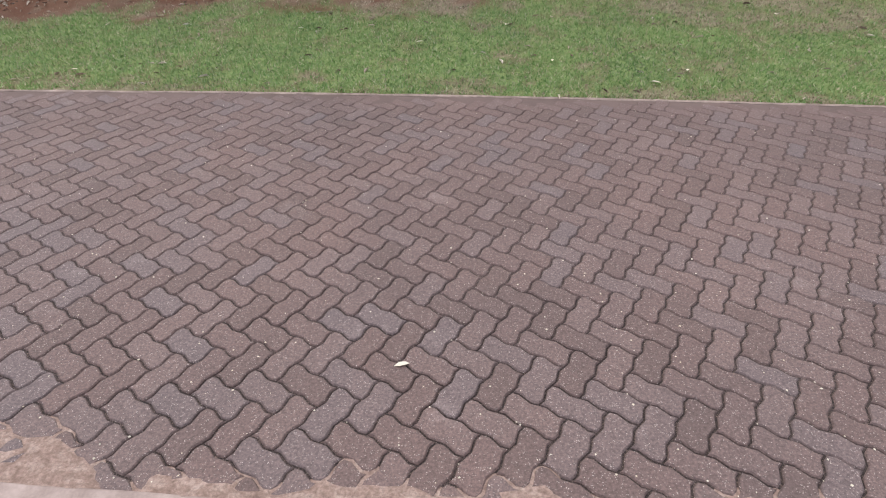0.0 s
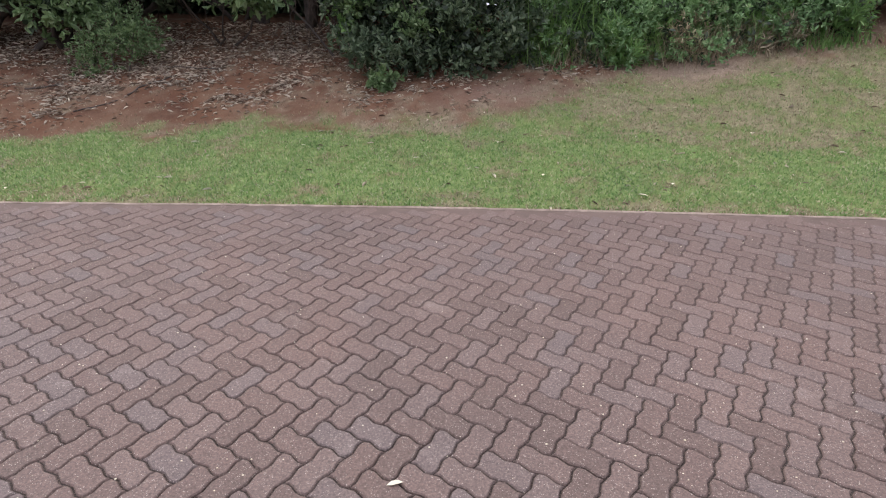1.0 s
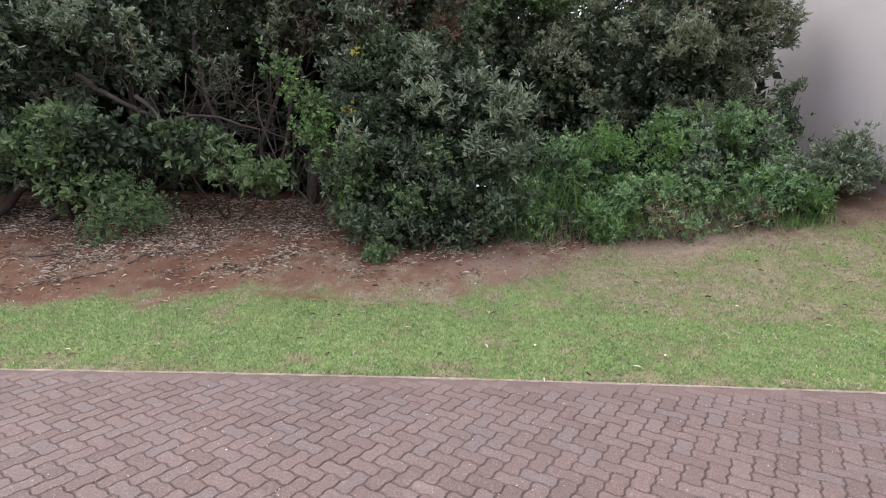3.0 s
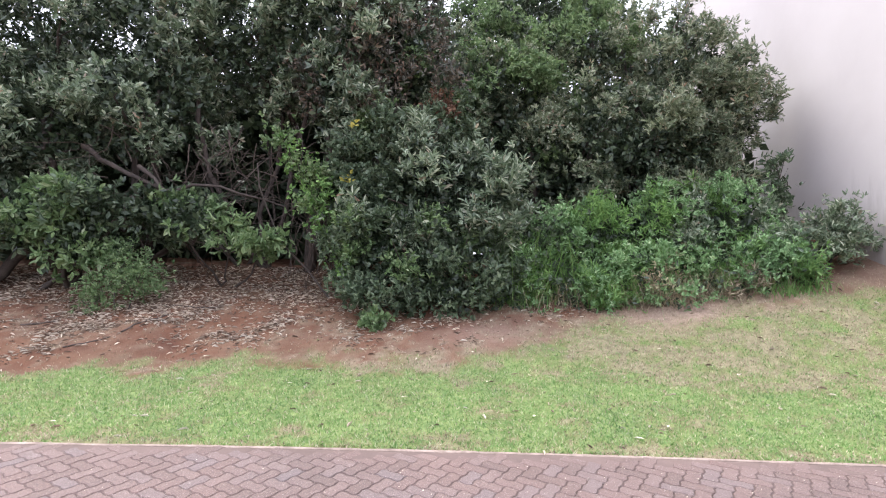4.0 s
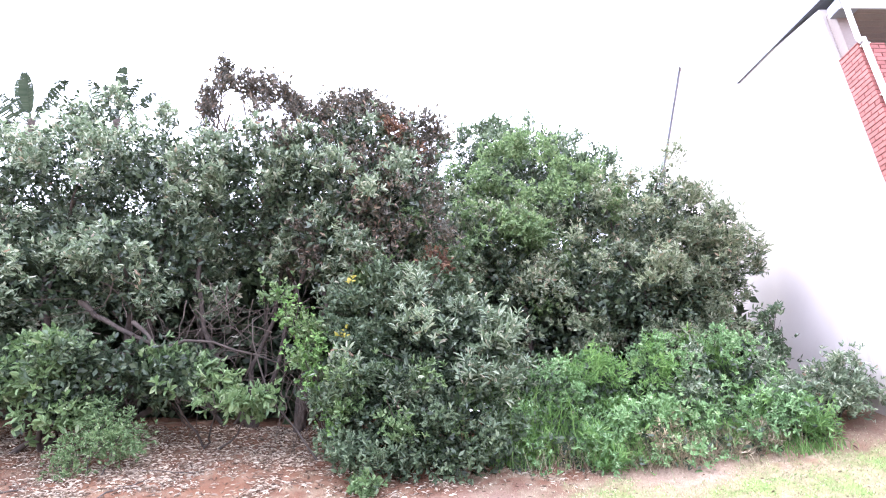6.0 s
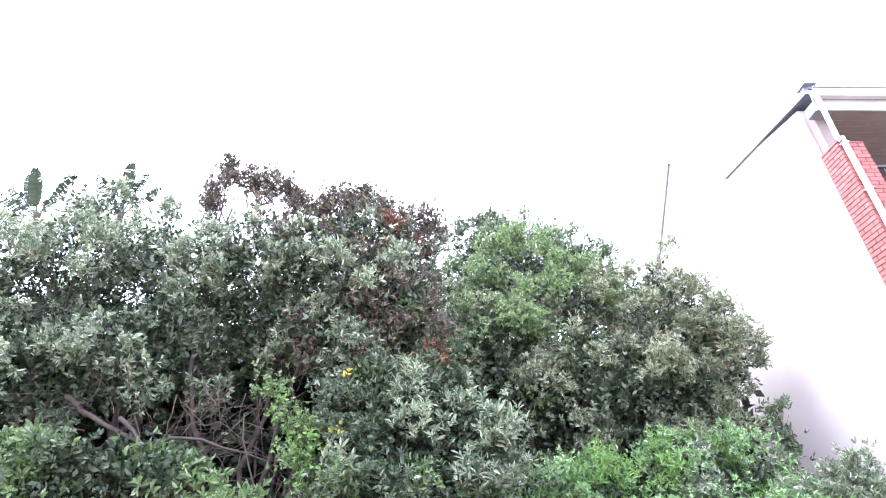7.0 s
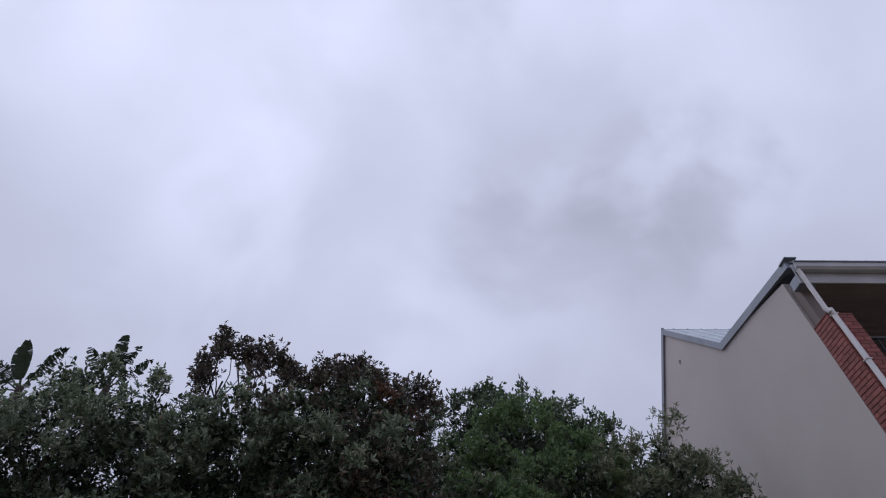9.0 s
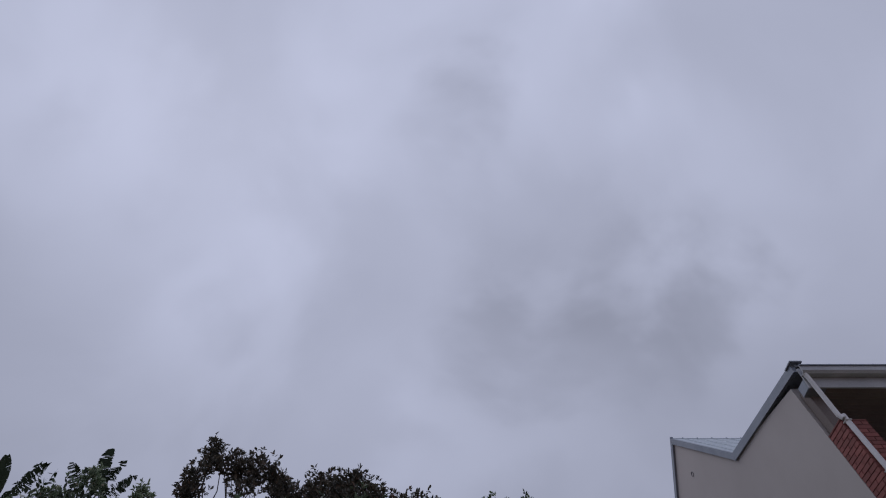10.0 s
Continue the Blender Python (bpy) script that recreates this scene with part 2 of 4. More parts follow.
M_LEAF_FRESH = leaf_material("leaf_fresh", [(0, (0.105, 0.205, 0.085)), (0.5, (0.185, 0.325, 0.145)), (0.9, (0.27, 0.42, 0.22)), (1, (0.40, 0.50, 0.32))], 0.5, 0.3)
M_LEAF_MID = leaf_material("leaf_mid_green", [(0, (0.052, 0.084, 0.050)), (0.5, (0.098, 0.148, 0.086)), (0.9, (0.16, 0.215, 0.135)), (1, (0.26, 0.32, 0.22))], 0.45, 0.34)
M_LEAF_PURPLE = leaf_material("leaf_bronze", [(0, (0.045, 0.047, 0.038)), (0.5, (0.088, 0.088, 0.070)), (0.85, (0.145, 0.125, 0.102)), (1, (0.22, 0.155, 0.12))], 0.5, 0.15)
M_LEAF_GREEN = leaf_material("leaf_green", [(0, (0.078, 0.138, 0.058)), (0.5, (0.145, 0.232, 0.100)), (0.9, (0.21, 0.30, 0.150)), (1, (0.28, 0.35, 0.21))], 0.48, 0.36)
M_LEAF_BRIGHT = leaf_material("leaf_bright", [(0, (0.095, 0.200, 0.055)), (0.5, (0.155, 0.295, 0.090)), (1, (0.25, 0.40, 0.15))], 0.5, 0.3)
# Near-black tone puts the backlit silhouette against the sky into the leaf colour.
M_BANANA_SILHOUETTE = leaf_material("banana_leaf_silhouette", [(0, (0.030, 0.048, 0.030)), (1, (0.045, 0.062, 0.042))], 0.85, 0.03, 0.08)
M_BLADE = leaf_material("grass_blade", [(0, (0.105, 0.215, 0.060)), (0.5, (0.195, 0.320, 0.122)), (0.78, (0.305, 0.405, 0.200)), (1, (0.54, 0.50, 0.37))], 0.6, 0.3, 0.2)
M_BLADE_DRY = leaf_material("dry_blade", [(0, (0.17, 0.145, 0.095)), (0.6, (0.33, 0.275, 0.20)), (1, (0.54, 0.48, 0.37))], 0.7, 0.2, 0.2)
M_LITTER = leaf_material("leaf_litter", [(0, (0.075, 0.050, 0.038)), (0.35, (0.20, 0.150, 0.118)), (0.65, (0.42, 0.36, 0.30)), (1, (0.66, 0.61, 0.53))], 0.8, 0.1, 0.2)
M_LEAF_YELLOW = leaf_material("leaf_yellow", [(0, (0.42, 0.40, 0.07)), (1, (0.58, 0.50, 0.14))], 0.5, 0.3)
M_LEAF_RUST = leaf_material("leaf_rust", [(0, (0.085, 0.050, 0.036)), (0.6, (0.165, 0.092, 0.062)), (1, (0.26, 0.16, 0.10))], 0.55, 0.2)
# Grey of the gutter; on the fascia it also paints in the shade.
M_TRIM = simple("grey_trim_and_shade", (0.36, 0.37, 0.39), (0.46, 0.47, 0.49), 2, 50, 0.5, 0, 0.05)
M_PALE = leaf_material("pale_leaf", [(0, (0.62, 0.56, 0.44)), (1, (0.78, 0.74, 0.62))], 0.6, 0.15, 0.3)


# ---------------------------------------------------------------- mesh helpers
def part(name, bm, mat, parent=None, label=""):
    me = bpy.data.meshes.new(name)
    bm.to_mesh(me)
    bm.free()
    me.materials.append(mat)
    ob = new(name, me)
    if parent:
        ob.parent = parent
    if label:
        ob["label"] = label
    return ob


def arrays(name, verts, faces, mat, parent=None, label="", smooth=False):
    """A mesh object from arrays; all faces have the same number of corners."""
    verts, faces = np.asarray(verts, dtype=np.float32), np.asarray(faces, dtype=np.int32)
    me = bpy.data.meshes.new(name)
    k = faces.shape[1]
    me.vertices.add(len(verts))
    me.vertices.foreach_set("co", verts.ravel())
    me.loops.add(faces.size)
    me.loops.foreach_set("vertex_index", faces.ravel())
    me.polygons.add(len(faces))
    me.polygons.foreach_set("loop_start", np.arange(0, faces.size, k, dtype=np.int32))
    me.polygons.foreach_set("use_smooth", np.full(len(faces), smooth))
    me.update(calc_edges=True)
    me.validate()
    me.materials.append(mat)
    ob = new(name, me)
    if parent:
        ob.parent = parent
    if label:
        ob["label"] = label
    return ob


def box(bm, x0, x1, y0, y1, z0, z1, bevel=0.0):
    g = bmesh.ops.create_cube(bm, size=1.0)
    for v in g["verts"]:
        v.co = Vector(((x0 + x1) / 2 + v.co.x * (x1 - x0), (y0 + y1) / 2 + v.co.y * (y1 - y0), (z0 + z1) / 2 + v.co.z * (z1 - z0)))
    if bevel:
        es = list({e for v in g["verts"] for e in v.link_edges})
        bmesh.ops.bevel(bm, geom=es, offset=bevel, segments=2, affect="EDGES")
    return bm


def prism(bm, outline, axis, a, b):
    """An outline in the two other axes, drawn out along one axis from a to b."""
    def at(p, v):
        return {"x": (v, p[0], p[1]), "y": (p[0], v, p[1]), "z": (p[0], p[1], v)}[axis]
    lo, hi = [bm.verts.new(at(p, a)) for p in outline], [bm.verts.new(at(p, b)) for p in outline]
    k = len(outline)
    bm.faces.new(lo[::-1])
    bm.faces.new(hi)
    for i in range(k):
        bm.faces.new((lo[i], lo[(i + 1) % k], hi[(i + 1) % k], hi[i]))
    bmesh.ops.recalc_face_normals(bm, faces=bm.faces[:])
    return bm


def empty(name, at, label, category, group="", kind=""):
    ob = new(name)
    ob.location = at
    return tagged(ob, label, category, group, kind)


def tubes(paths, sides=6):
    """Tapered tubes along point lists [(point, radius), ...]: vertices and quads."""
    vs, fs, base = [], [], 0
    ang = np.linspace(0, 2 * np.pi, sides, endpoint=False)
    for path in paths:
        p = np.array([q[0] for q in path], dtype=float)
        r = np.array([q[1] for q in path])
        d = np.gradient(p, axis=0)
        d /= np.linalg.norm(d, axis=1)[:, None] + 1e-9
        ref = np.where(np.abs(d[:, 2:3]) > 0.9, [[1.0, 0, 0]], [[0, 0, 1.0]])
        u = np.cross(d, ref)
        u /= np.linalg.norm(u, axis=1)[:, None]
        w = np.cross(d, u)
        ring = p[:, None] + r[:, None, None] * (np.cos(ang)[None, :, None] * u[:, None] + np.sin(ang)[None, :, None] * w[:, None])
        vs.append(ring.reshape(-1, 3))
        for i in range(len(p) - 1):
            for j in range(sides):
                k = (j + 1) % sides
                fs.append((base + i * sides + j, base + i * sides + k, base + (i + 1) * sides + k, base + (i + 1) * sides + j))
        base += len(p) * sides
    return np.concatenate(vs), np.array(fs)


def limb(rng, a, b, r0, r1, wander=0.12, steps=7):
    """A wandering branch from a to b."""
    a, b = np.array(a, float), np.array(b, float)
    span = np.linalg.norm(b - a)
    bend = rng.normal(0, wander * span, 3)
    out = []
    for i in range(steps):
        s = i / (steps - 1)
        q = a + (b - a) * s + bend * math.sin(math.pi * s) + (rng.normal(0, wander * span * 0.16, 3) if 0 < i < steps - 1 else 0)
        out.append((q, r0 + (r1 - r0) * s))
    return out


def unit(v):
    return v / (np.linalg.norm(v, axis=-1, keepdims=True) + 1e-9)


def leaves(base, along, up, length, width, fold=0.22, curl=0.12):
    """Folded, rounded leaves: base points, directions, lengths. Two quads a leaf."""
    along = unit(along)
    side = unit(np.cross(along, up))
    nor = np.cross(side, along)
    L, W = length[:, None], width[:, None]
    pts = [base,
           base + along * L * 0.35 + side * W * 0.5 + nor * W * fold,
           base + along * L * 0.75 + side * W * 0.40 + nor * (W * fold - L * curl * 0.5),
           base + along * L - nor * L * curl,
           base + along * L * 0.75 - side * W * 0.40 + nor * (W * fold - L * curl * 0.5),
           base + along * L * 0.35 - side * W * 0.5 + nor * W * fold]
    v = np.stack(pts, 1).reshape(-1, 3)
    i = np.arange(len(base))[:, None] * 6
    f = np.concatenate([i + np.array([[0, 1, 2, 3]]), i + np.array([[0, 3, 4, 5]])])
    return v, f


def flat_leaves(base, along, up, length, width):
    """Plain pointed leaves, one quad each, for the depth of a crown."""
    along = unit(along)
    side = unit(np.cross(along, up))
    L, W = length[:, None], width[:, None]
    v = np.stack([base, base + along * L * 0.45 + side * W * 0.5, base + along * L, base + along * L * 0.45 - side * W * 0.5], 1).reshape(-1, 3)
    return v, np.arange(len(v)).reshape(-1, 4)


def crown(rng, lobes, clusters, per, k, length, width, spread=0.09, inner=0.72, outer=1.06, rise=0.35, bough=0.30, plain=False):
    """Leaf clumps all over a crown of lobes (x, y, z, rx, ry, rz): boughs on the lobes, clumps on the boughs' upper sides,
    twigs in each clump and a rosette of k leaves on each twig. bough: the boughs' size; 0 spreads the clumps evenly."""
    lobes = np.array(lobes, float)
    area = (lobes[:, 3] * lobes[:, 4] + lobes[:, 4] * lobes[:, 5] + lobes[:, 3] * lobes[:, 5])

    def on_lobes(n):
        pick = rng.choice(len(lobes), n, p=area / area.sum())
        out = unit(rng.normal(0, 1, (n, 3)))
        rad = inner + (outer - inner) * rng.random(n) ** 0.5
        bulge = np.array([noise.noise(Vector(q) * 2.3 + Vector((7.0 * i, 0, 0))) for q, i in zip(out, pick)])
        return lobes[pick, :3] + out * (rad * (1 + 0.40 * bulge))[:, None] * lobes[pick, 3:6], out

    if bough:
        hub, hub_out = on_lobes(max(4, clusters // 9))
        size = bough * rng.uniform(0.55, 1.25, len(hub))
        which = rng.integers(0, len(hub), clusters)
        out = unit(hub_out[which] * 0.7 + rng.normal(0, 0.75, (clusters, 3)) + np.array([0, 0, 0.45]))
        cen = hub[which] + out * size[which, None] * np.array([1.0, 1.0, 0.75]) * rng.uniform(0.55, 1.0, (clusters, 1))
    else:
        cen, out = on_lobes(clusters)
    # twigs round each clump
    n = clusters * per
    c, o = np.repeat(cen, per, 0), np.repeat(out, per, 0)
    tw = c + rng.normal(0, spread, (n, 3)) + o * rng.normal(0, spread * 0.6, (n, 1))
    aim = unit(o * 0.8 + rng.normal(0, 0.40, (n, 3)) + np.array([0, 0, rise]))
    # leaves round each twig tip
    m = n * k
    t, a = np.repeat(tw, k, 0), np.repeat(aim, k, 0)
    rnd = unit(np.cross(a, rng.normal(0, 1, (m, 3))))
    open_up = rng.uniform(0.35, 1.25, (m, 1))
    d = unit(a * np.cos(open_up) + rnd * np.sin(open_up))
    L = length * rng.uniform(0.55, 1.25, m)
    start = t - a * rng.uniform(0, length * 0.8, (m, 1)) + d * length * 0.1
    shape = flat_leaves if plain else leaves
    return shape(start, d, a + rng.normal(0, 0.25, (m, 3)), L, L * width * rng.uniform(0.8, 1.2, m))


# ---------------------------------------------------------------- lie of the land
SLOPE = 0.0875


def far_edge(x):
    return 4.56 - 0.042 * x - 0.0055 * x * x if abs(x) < 8 else 4.56 - 0.042 * x - 0.0055 * 64 - 0.088 * (abs(x) - 8) * (1 if x > 0 else 1)


BANK = ([0, 4.6, 6.6, 8.25, 10.5, 14, 60, 700], [0, 0.4025, 0.76, 1.30, 2.10, 2.6, 4.0, 6.0])


def bank_z(x, y):
    z = np.interp(y, *BANK)
    side = np.clip((y - 5.5) / 3.0, 0, 1)
    z = z + side * side * (3 - 2 * side) * 0.15 * np.clip(x - 3.0, 0, 6)
    return z


def lumps(x, y, s, seed=0.0):
    return noise.fractal(Vector((x * s + seed, y * s, seed * 0.7)), 0.9, 2.0, 4)


def ground_z(x, y):
    if y < 1.45:
        return SLOPE * y + max(-0.05, min(0.010, 0.16 * (sand_edge(x) - y))) + 0.011 * lumps(x, y, 6.0, 3.1) + 0.006 * lumps(x, y, 19.0, 1.4)
    if y < far_edge(x) + 0.02:
        return SLOPE * y - 0.06
    rough = min(1.0, max(0.0, (y - 6.3) / 1.2))
    return float(bank_z(x, y)) + 0.012 * lumps(x, y, 1.3) + rough * 0.05 * lumps(x, y, 1.7, 5.0)


def sand_edge(x):
    return (1.125 + 0.04 * lumps(x, 0.0, 4.5, 8.0) + 0.27 * math.exp(-((x + 1.62) / 0.40) ** 4) + 0.06 * math.exp(-((x + 0.27) / 0.12) ** 2)
            + 0.08 * math.exp(-((x - 0.27) / 0.10) ** 2) + 0.05 * math.exp(-((x + 0.75) / 0.2) ** 2))


def soil_line(x):
    """Where the lawn gives way to bare soil."""
    return float(np.interp(x, [-9, -4.6, -4.0, -2.9, -2.3, -1.5, -0.5, 0.45, 1.26, 2.4, 4.5, 6.0, 7.5, 12], [6.2, 6.2, 6.62, 6.35, 6.78, 6.82, 6.62, 6.95, 7.45, 8.05, 8.25, 8.3, 8.0, 8.0]))


def cover(x, y):
    """Shares of lawn, dry thatch and pale sand at a place; the rest is red soil."""
    w = 0.28 * lumps(x, y, 1.8, 2.0) + 0.12 * lumps(x, y, 6.0, 4.0)
    if y < 1.6:
        return 0.0, 0.0, 1.0
    lawn = min(1.0, max(0.0, (soil_line(x) - y + 1.3 * w) / 0.42 + 0.5))
    edge = max(0.0, 1 - (y - far_edge(x)) / 0.45)
    # worn, dry turf on the right and patches near the road
    dry = math.exp(-((x - 3.6) / 2.3) ** 2 - ((y - 7.35) / 1.35) ** 2) * 1.7 + math.exp(-((x + 0.3) / 0.9) ** 2 - ((y - 6.75) / 0.35) ** 2) * 0.8
    dry += math.exp(-((x - 7.0) / 1.5) ** 2 - ((y - 7.5) / 1.0) ** 2) * 0.5 + 0.75 * edge
    dry = min(1.0, max(0.0, dry + 0.9 * w))
    pale = math.exp(-((x - 3.35) / 0.75) ** 2 - ((y - 8.25) / 0.42) ** 2) * 1.2 + math.exp(-((x - 0.6) / 0.8) ** 2 - ((y - 7.6) / 0.5) ** 2) * 0.45
    pale += 0.8 * math.exp(-((x - 7.5) / 1.3) ** 2 - ((y - 8.7) / 0.8) ** 2)
    pale = min(1.0, max(0.0, pale + 0.4 * w))
    bare = max(0.0, min(1.0, pale * 1.2 - 0.25))
    lawn *= (1 - bare)
    mott = 0.5 + 0.9 * lumps(x, y, 3.1, 12.0) + 0.7 * lumps(x, y, 9.0, 14.0)
    dry = min(1.0, max(0.0, dry + 1.0 * (mott - 0.60)))
    fringe = max(0.0, 1 - abs(y - soil_line(x)) / (0.5 if x < 1.6 else 1.0)) * (0.55 if x < 1.2 else 0.75)
    thatch = min(1.0, max(dry * (1 - bare), fringe * 0.8 + w))
    return lawn * (1 - 0.75 * dry), max(0.0, thatch), pale


def build_ground():
    xs = np.concatenate([[-700, -250, -90, -40, -22, -15, -12], np.arange(-10, 11.01, 0.075), [13, 16, 22, 40, 90, 250, 700]])
    ys = np.concatenate([[-700, -250, -90, -40, -18, -8, -4, -2, -0.8, 0.0, 0.5], np.arange(0.8, 1.55, 0.03), np.arange(1.6, 4.1, 0.5), np.arange(4.18, 12, 0.08),
                         [12.5, 13.5, 15, 18, 24, 40, 90, 250, 700]])
    vs, cs = [], []
    for y in ys:
        for x in xs:
            vs.append((x, y, ground_z(x, y)))
            cs.append((*cover(x, y), 1.0))
    nx, ny = len(xs), len(ys)
    i, j = np.meshgrid(np.arange(nx - 1), np.arange(ny - 1))
    a = (j * nx + i).ravel()
    ob = arrays("ground", vs, np.stack([a, a + 1, a + nx + 1, a + nx], 1), M_GROUND, smooth=True)
    at = ob.data.attributes.new("cover", "FLOAT_COLOR", "POINT")
    at.data.foreach_set("color", np.array(cs, dtype=np.float32).ravel())
    return tagged(ob, "sloping ground of mown lawn, dry turf and bare red soil", "ground", kind="structure")


ground = build_ground()


def edge_strip(name, mat, y_of, wide, high, x0, x1, step, label):
    """A concrete strip along a line of the plan, in slightly uneven lengths."""
    xs = np.arange(x0, x1 + 0.01, step)
    vs, fs = [], []
    for k, x in enumerate(xs):
        y = y_of(x)
        for dy, dz in ((0, -0.12), (0, high - 0.006), (0.008, high), (wide - 0.008, high), (wide, high - 0.006), (wide, -0.12)):
            e = 0.004 * lumps(x, dy * 9, 5.0, 1.0)
            vs.append((x, y + dy + e, SLOPE * (y + dy) + dz + e * 0.8))
    for k in range(len(xs) - 1):
        for c in range(5):
            a = k * 6 + c
            fs.append((a, a + 6, a + 7, a + 1))
    ob = arrays(name, vs, fs, mat)
    return tagged(ob, label, "kerb", kind="structure")


edge_strip("kerb_far", M_EDGING, lambda x: far_edge(x) - 0.005, 0.035, 0.003, -10, 10, 0.1, "narrow pale concrete edging between paving and lawn")
edge_strip("kerb_infill", M_INFILL, lambda x: far_edge(x) - 0.20, 0.19, -0.002, -10, 10, 0.1, "dusty mortar infill along the paving's far edge")
edge_strip("kerb_near", M_KERB, lambda x: 0.885 - 0.055 * x, 0.19, 0.016, -10, 10, 0.1, "worn sandy concrete kerb beside the paving")

# ---------------------------------------------------------------- the house
WALL_X, THICK = 6.8, 0.28
RAKE = 0.10      # front edge leaned outwards to the foot, fitting the camera's view, metres per metre


def front_y(z):
    return 8.22 - RAKE * (7.98 - z)


def raked(bm):
    for v in bm.verts:
        v.co.y -= RAKE * (7.98 - v.co.z)
    return bm


def strip_along(p, q, high, x0, x1):
    """A board along a sloping top edge from p to q (y, z), hanging down by high."""
    bm = bmesh.new()
    return prism(bm, [(p[0], p[1]), (q[0], q[1]), (q[0], q[1] - high), (p[0], p[1] - high)], "x", x0, x1)


def build_house():
    house = empty("house", (WALL_X, 8.0, 1.9), "two-storey house with plain painted gable wall and brick pier", "house")

    def add(name, bm, mat, label="", parent=None):
        ob = part(name, bm, mat, parent or house, label)
        if not parent:
            ob.location = -house.location
        return ob

    # side wall: one plate, its top following the two roofs
    outline = [(front_y(1.0), 1.0), (front_y(9.2), 9.2), (11.14, 9.75), (13.70, 12.16), (16.6, 9.0), (16.6, 1.0)]
    add("wall", prism(bmesh.new(), outline, "x", WALL_X, WALL_X + THICK), M_PLASTER, "pale plaster wall, grimy at the foot")
    # rear walls and front wall behind the balcony close the house
    add("wall", box(bmesh.new(), WALL_X + THICK, 17.0, 16.32, 16.6, 1.0, 9.0), M_PLASTER)
    add("wall", box(bmesh.new(), WALL_X + THICK, 17.0, 10.2, 10.45, 1.0, 9.2), M_PLASTER)
    # verge flashings
    add("verge_flashing", strip_along((7.94, 9.44), (11.16, 9.83), 0.18, WALL_X - 0.05, WALL_X + 0.03), M_FLASH, "blue-grey metal verge flashing")
    add("verge_flashing", strip_along((11.12, 9.83), (13.74, 12.26), 0.20, WALL_X - 0.052, WALL_X + 0.03), M_FLASH)
    add("verge_flashing", strip_along((13.70, 12.28), (16.8, 8.95), 0.22, WALL_X - 0.054, WALL_X + 0.03), M_FLASH)
    add("flashing_cap", box(bmesh.new(), WALL_X - 0.08, WALL_X + 0.16, 7.84, 8.10, 9.425, 9.455, 0.004), M_FLASH)
    # roof sheets with ribs
    for name, p, q in (("roof", (7.93, 9.43), (11.2, 9.86)), ("roof", (11.14, 9.81), (13.72, 12.24)), ("roof", (13.70, 12.24), (16.9, 8.91))):
        bm = prism(bmesh.new(), [(p[0], p[1]), (q[0], q[1]), (q[0], q[1] - 0.05), (p[0], p[1] - 0.05)], "x", WALL_X + 0.031, 17.3)
        r = add(name, bm, M_ROOF, "pale metal roof sheeting")
        for k in range(24):
            x = WALL_X + 0.3 + 0.42 * k
            add("roof_rib", prism(bmesh.new(), [(p[0], p[1] + 0.028), (q[0], q[1] + 0.028), (q[0], q[1] + 0.001), (p[0], p[1] + 0.001)], "x", x, x + 0.03), M_ROOF, parent=r)
    # front gutter, fascia and soffit
    g = [(y, z - 0.10) for y, z in ((7.68, 9.26), (7.66, 9.14), (7.70, 9.09), (7.79, 9.09), (7.81, 9.26), (7.80, 9.26), (7.785, 9.10), (7.705, 9.105), (7.69, 9.26))]
    add("gutter", prism(bmesh.new(), [(y, z) for y, z in g], "x", WALL_X - 0.1, 17.3), M_TRIM, "grey-white metal gutter")
    add("gutter_lip", box(bmesh.new(), WALL_X - 0.1, 17.3, 7.655, 7.70, 9.155, 9.185, 0.006), M_FLASH)
    add("fascia", box(bmesh.new(), WALL_X - 0.06, 17.3, 7.815, 7.845, 8.76, 9.22), M_TRIM, "fascia board, shade put into its pale grey")
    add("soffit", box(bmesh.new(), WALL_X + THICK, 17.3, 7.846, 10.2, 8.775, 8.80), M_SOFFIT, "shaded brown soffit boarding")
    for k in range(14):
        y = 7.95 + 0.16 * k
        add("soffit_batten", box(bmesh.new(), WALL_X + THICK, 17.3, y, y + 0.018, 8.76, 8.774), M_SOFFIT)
    add("beam_end", box(bmesh.new(), WALL_X - 0.05, WALL_X + 0.30, 7.85, 8.12, 8.78, 9.00, 0.01), M_FLASH)
    # Soffit brown on the pale post stands in for the shade on it.
    add("post", raked(box(bmesh.new(), WALL_X + 0.05, WALL_X + 0.27, 8.0, 8.20, 7.9, 9.0, 0.006)), M_SOFFIT, "upper post, its shade put into a brown colour")
    # brick pier: mortar core and bricks
    pier = add("pier", raked(box(bmesh.new(), WALL_X + 0.016, WALL_X + 0.442, 7.776, 8.212, 1.2, 7.965)), M_MORTAR, "red face-brick pier with recessed mortar")
    add("pier_cap", raked(box(bmesh.new(), WALL_X - 0.006, WALL_X + 0.462, 7.754, 8.215, 7.966, 8.0, 0.006)), M_BRICK)
    # downpipe: upper run from the gutter, a knee, then down the pier's face
    def pipe(name, pts, r):
        path = []
        for a, b in zip(pts, pts[1:]):
            for s in (0.0, 0.5):
                path.append((np.array(a) + (np.array(b) - np.array(a)) * s, r))
        path.append((np.array(pts[-1]), r))
        v, f = tubes([path], 10)
        ob = arrays(name, v, f, M_WHITE, house, "white downpipe", True)
        ob.location = -house.location
        return ob
    x = WALL_X + 0.04
    pipe("downpipe", [(x - 0.10, 7.73, 9.00), (x - 0.08, 7.73, 8.94), (x - 0.04, 7.71, 8.05), (x - 0.01, 7.68, 7.95)], 0.042)
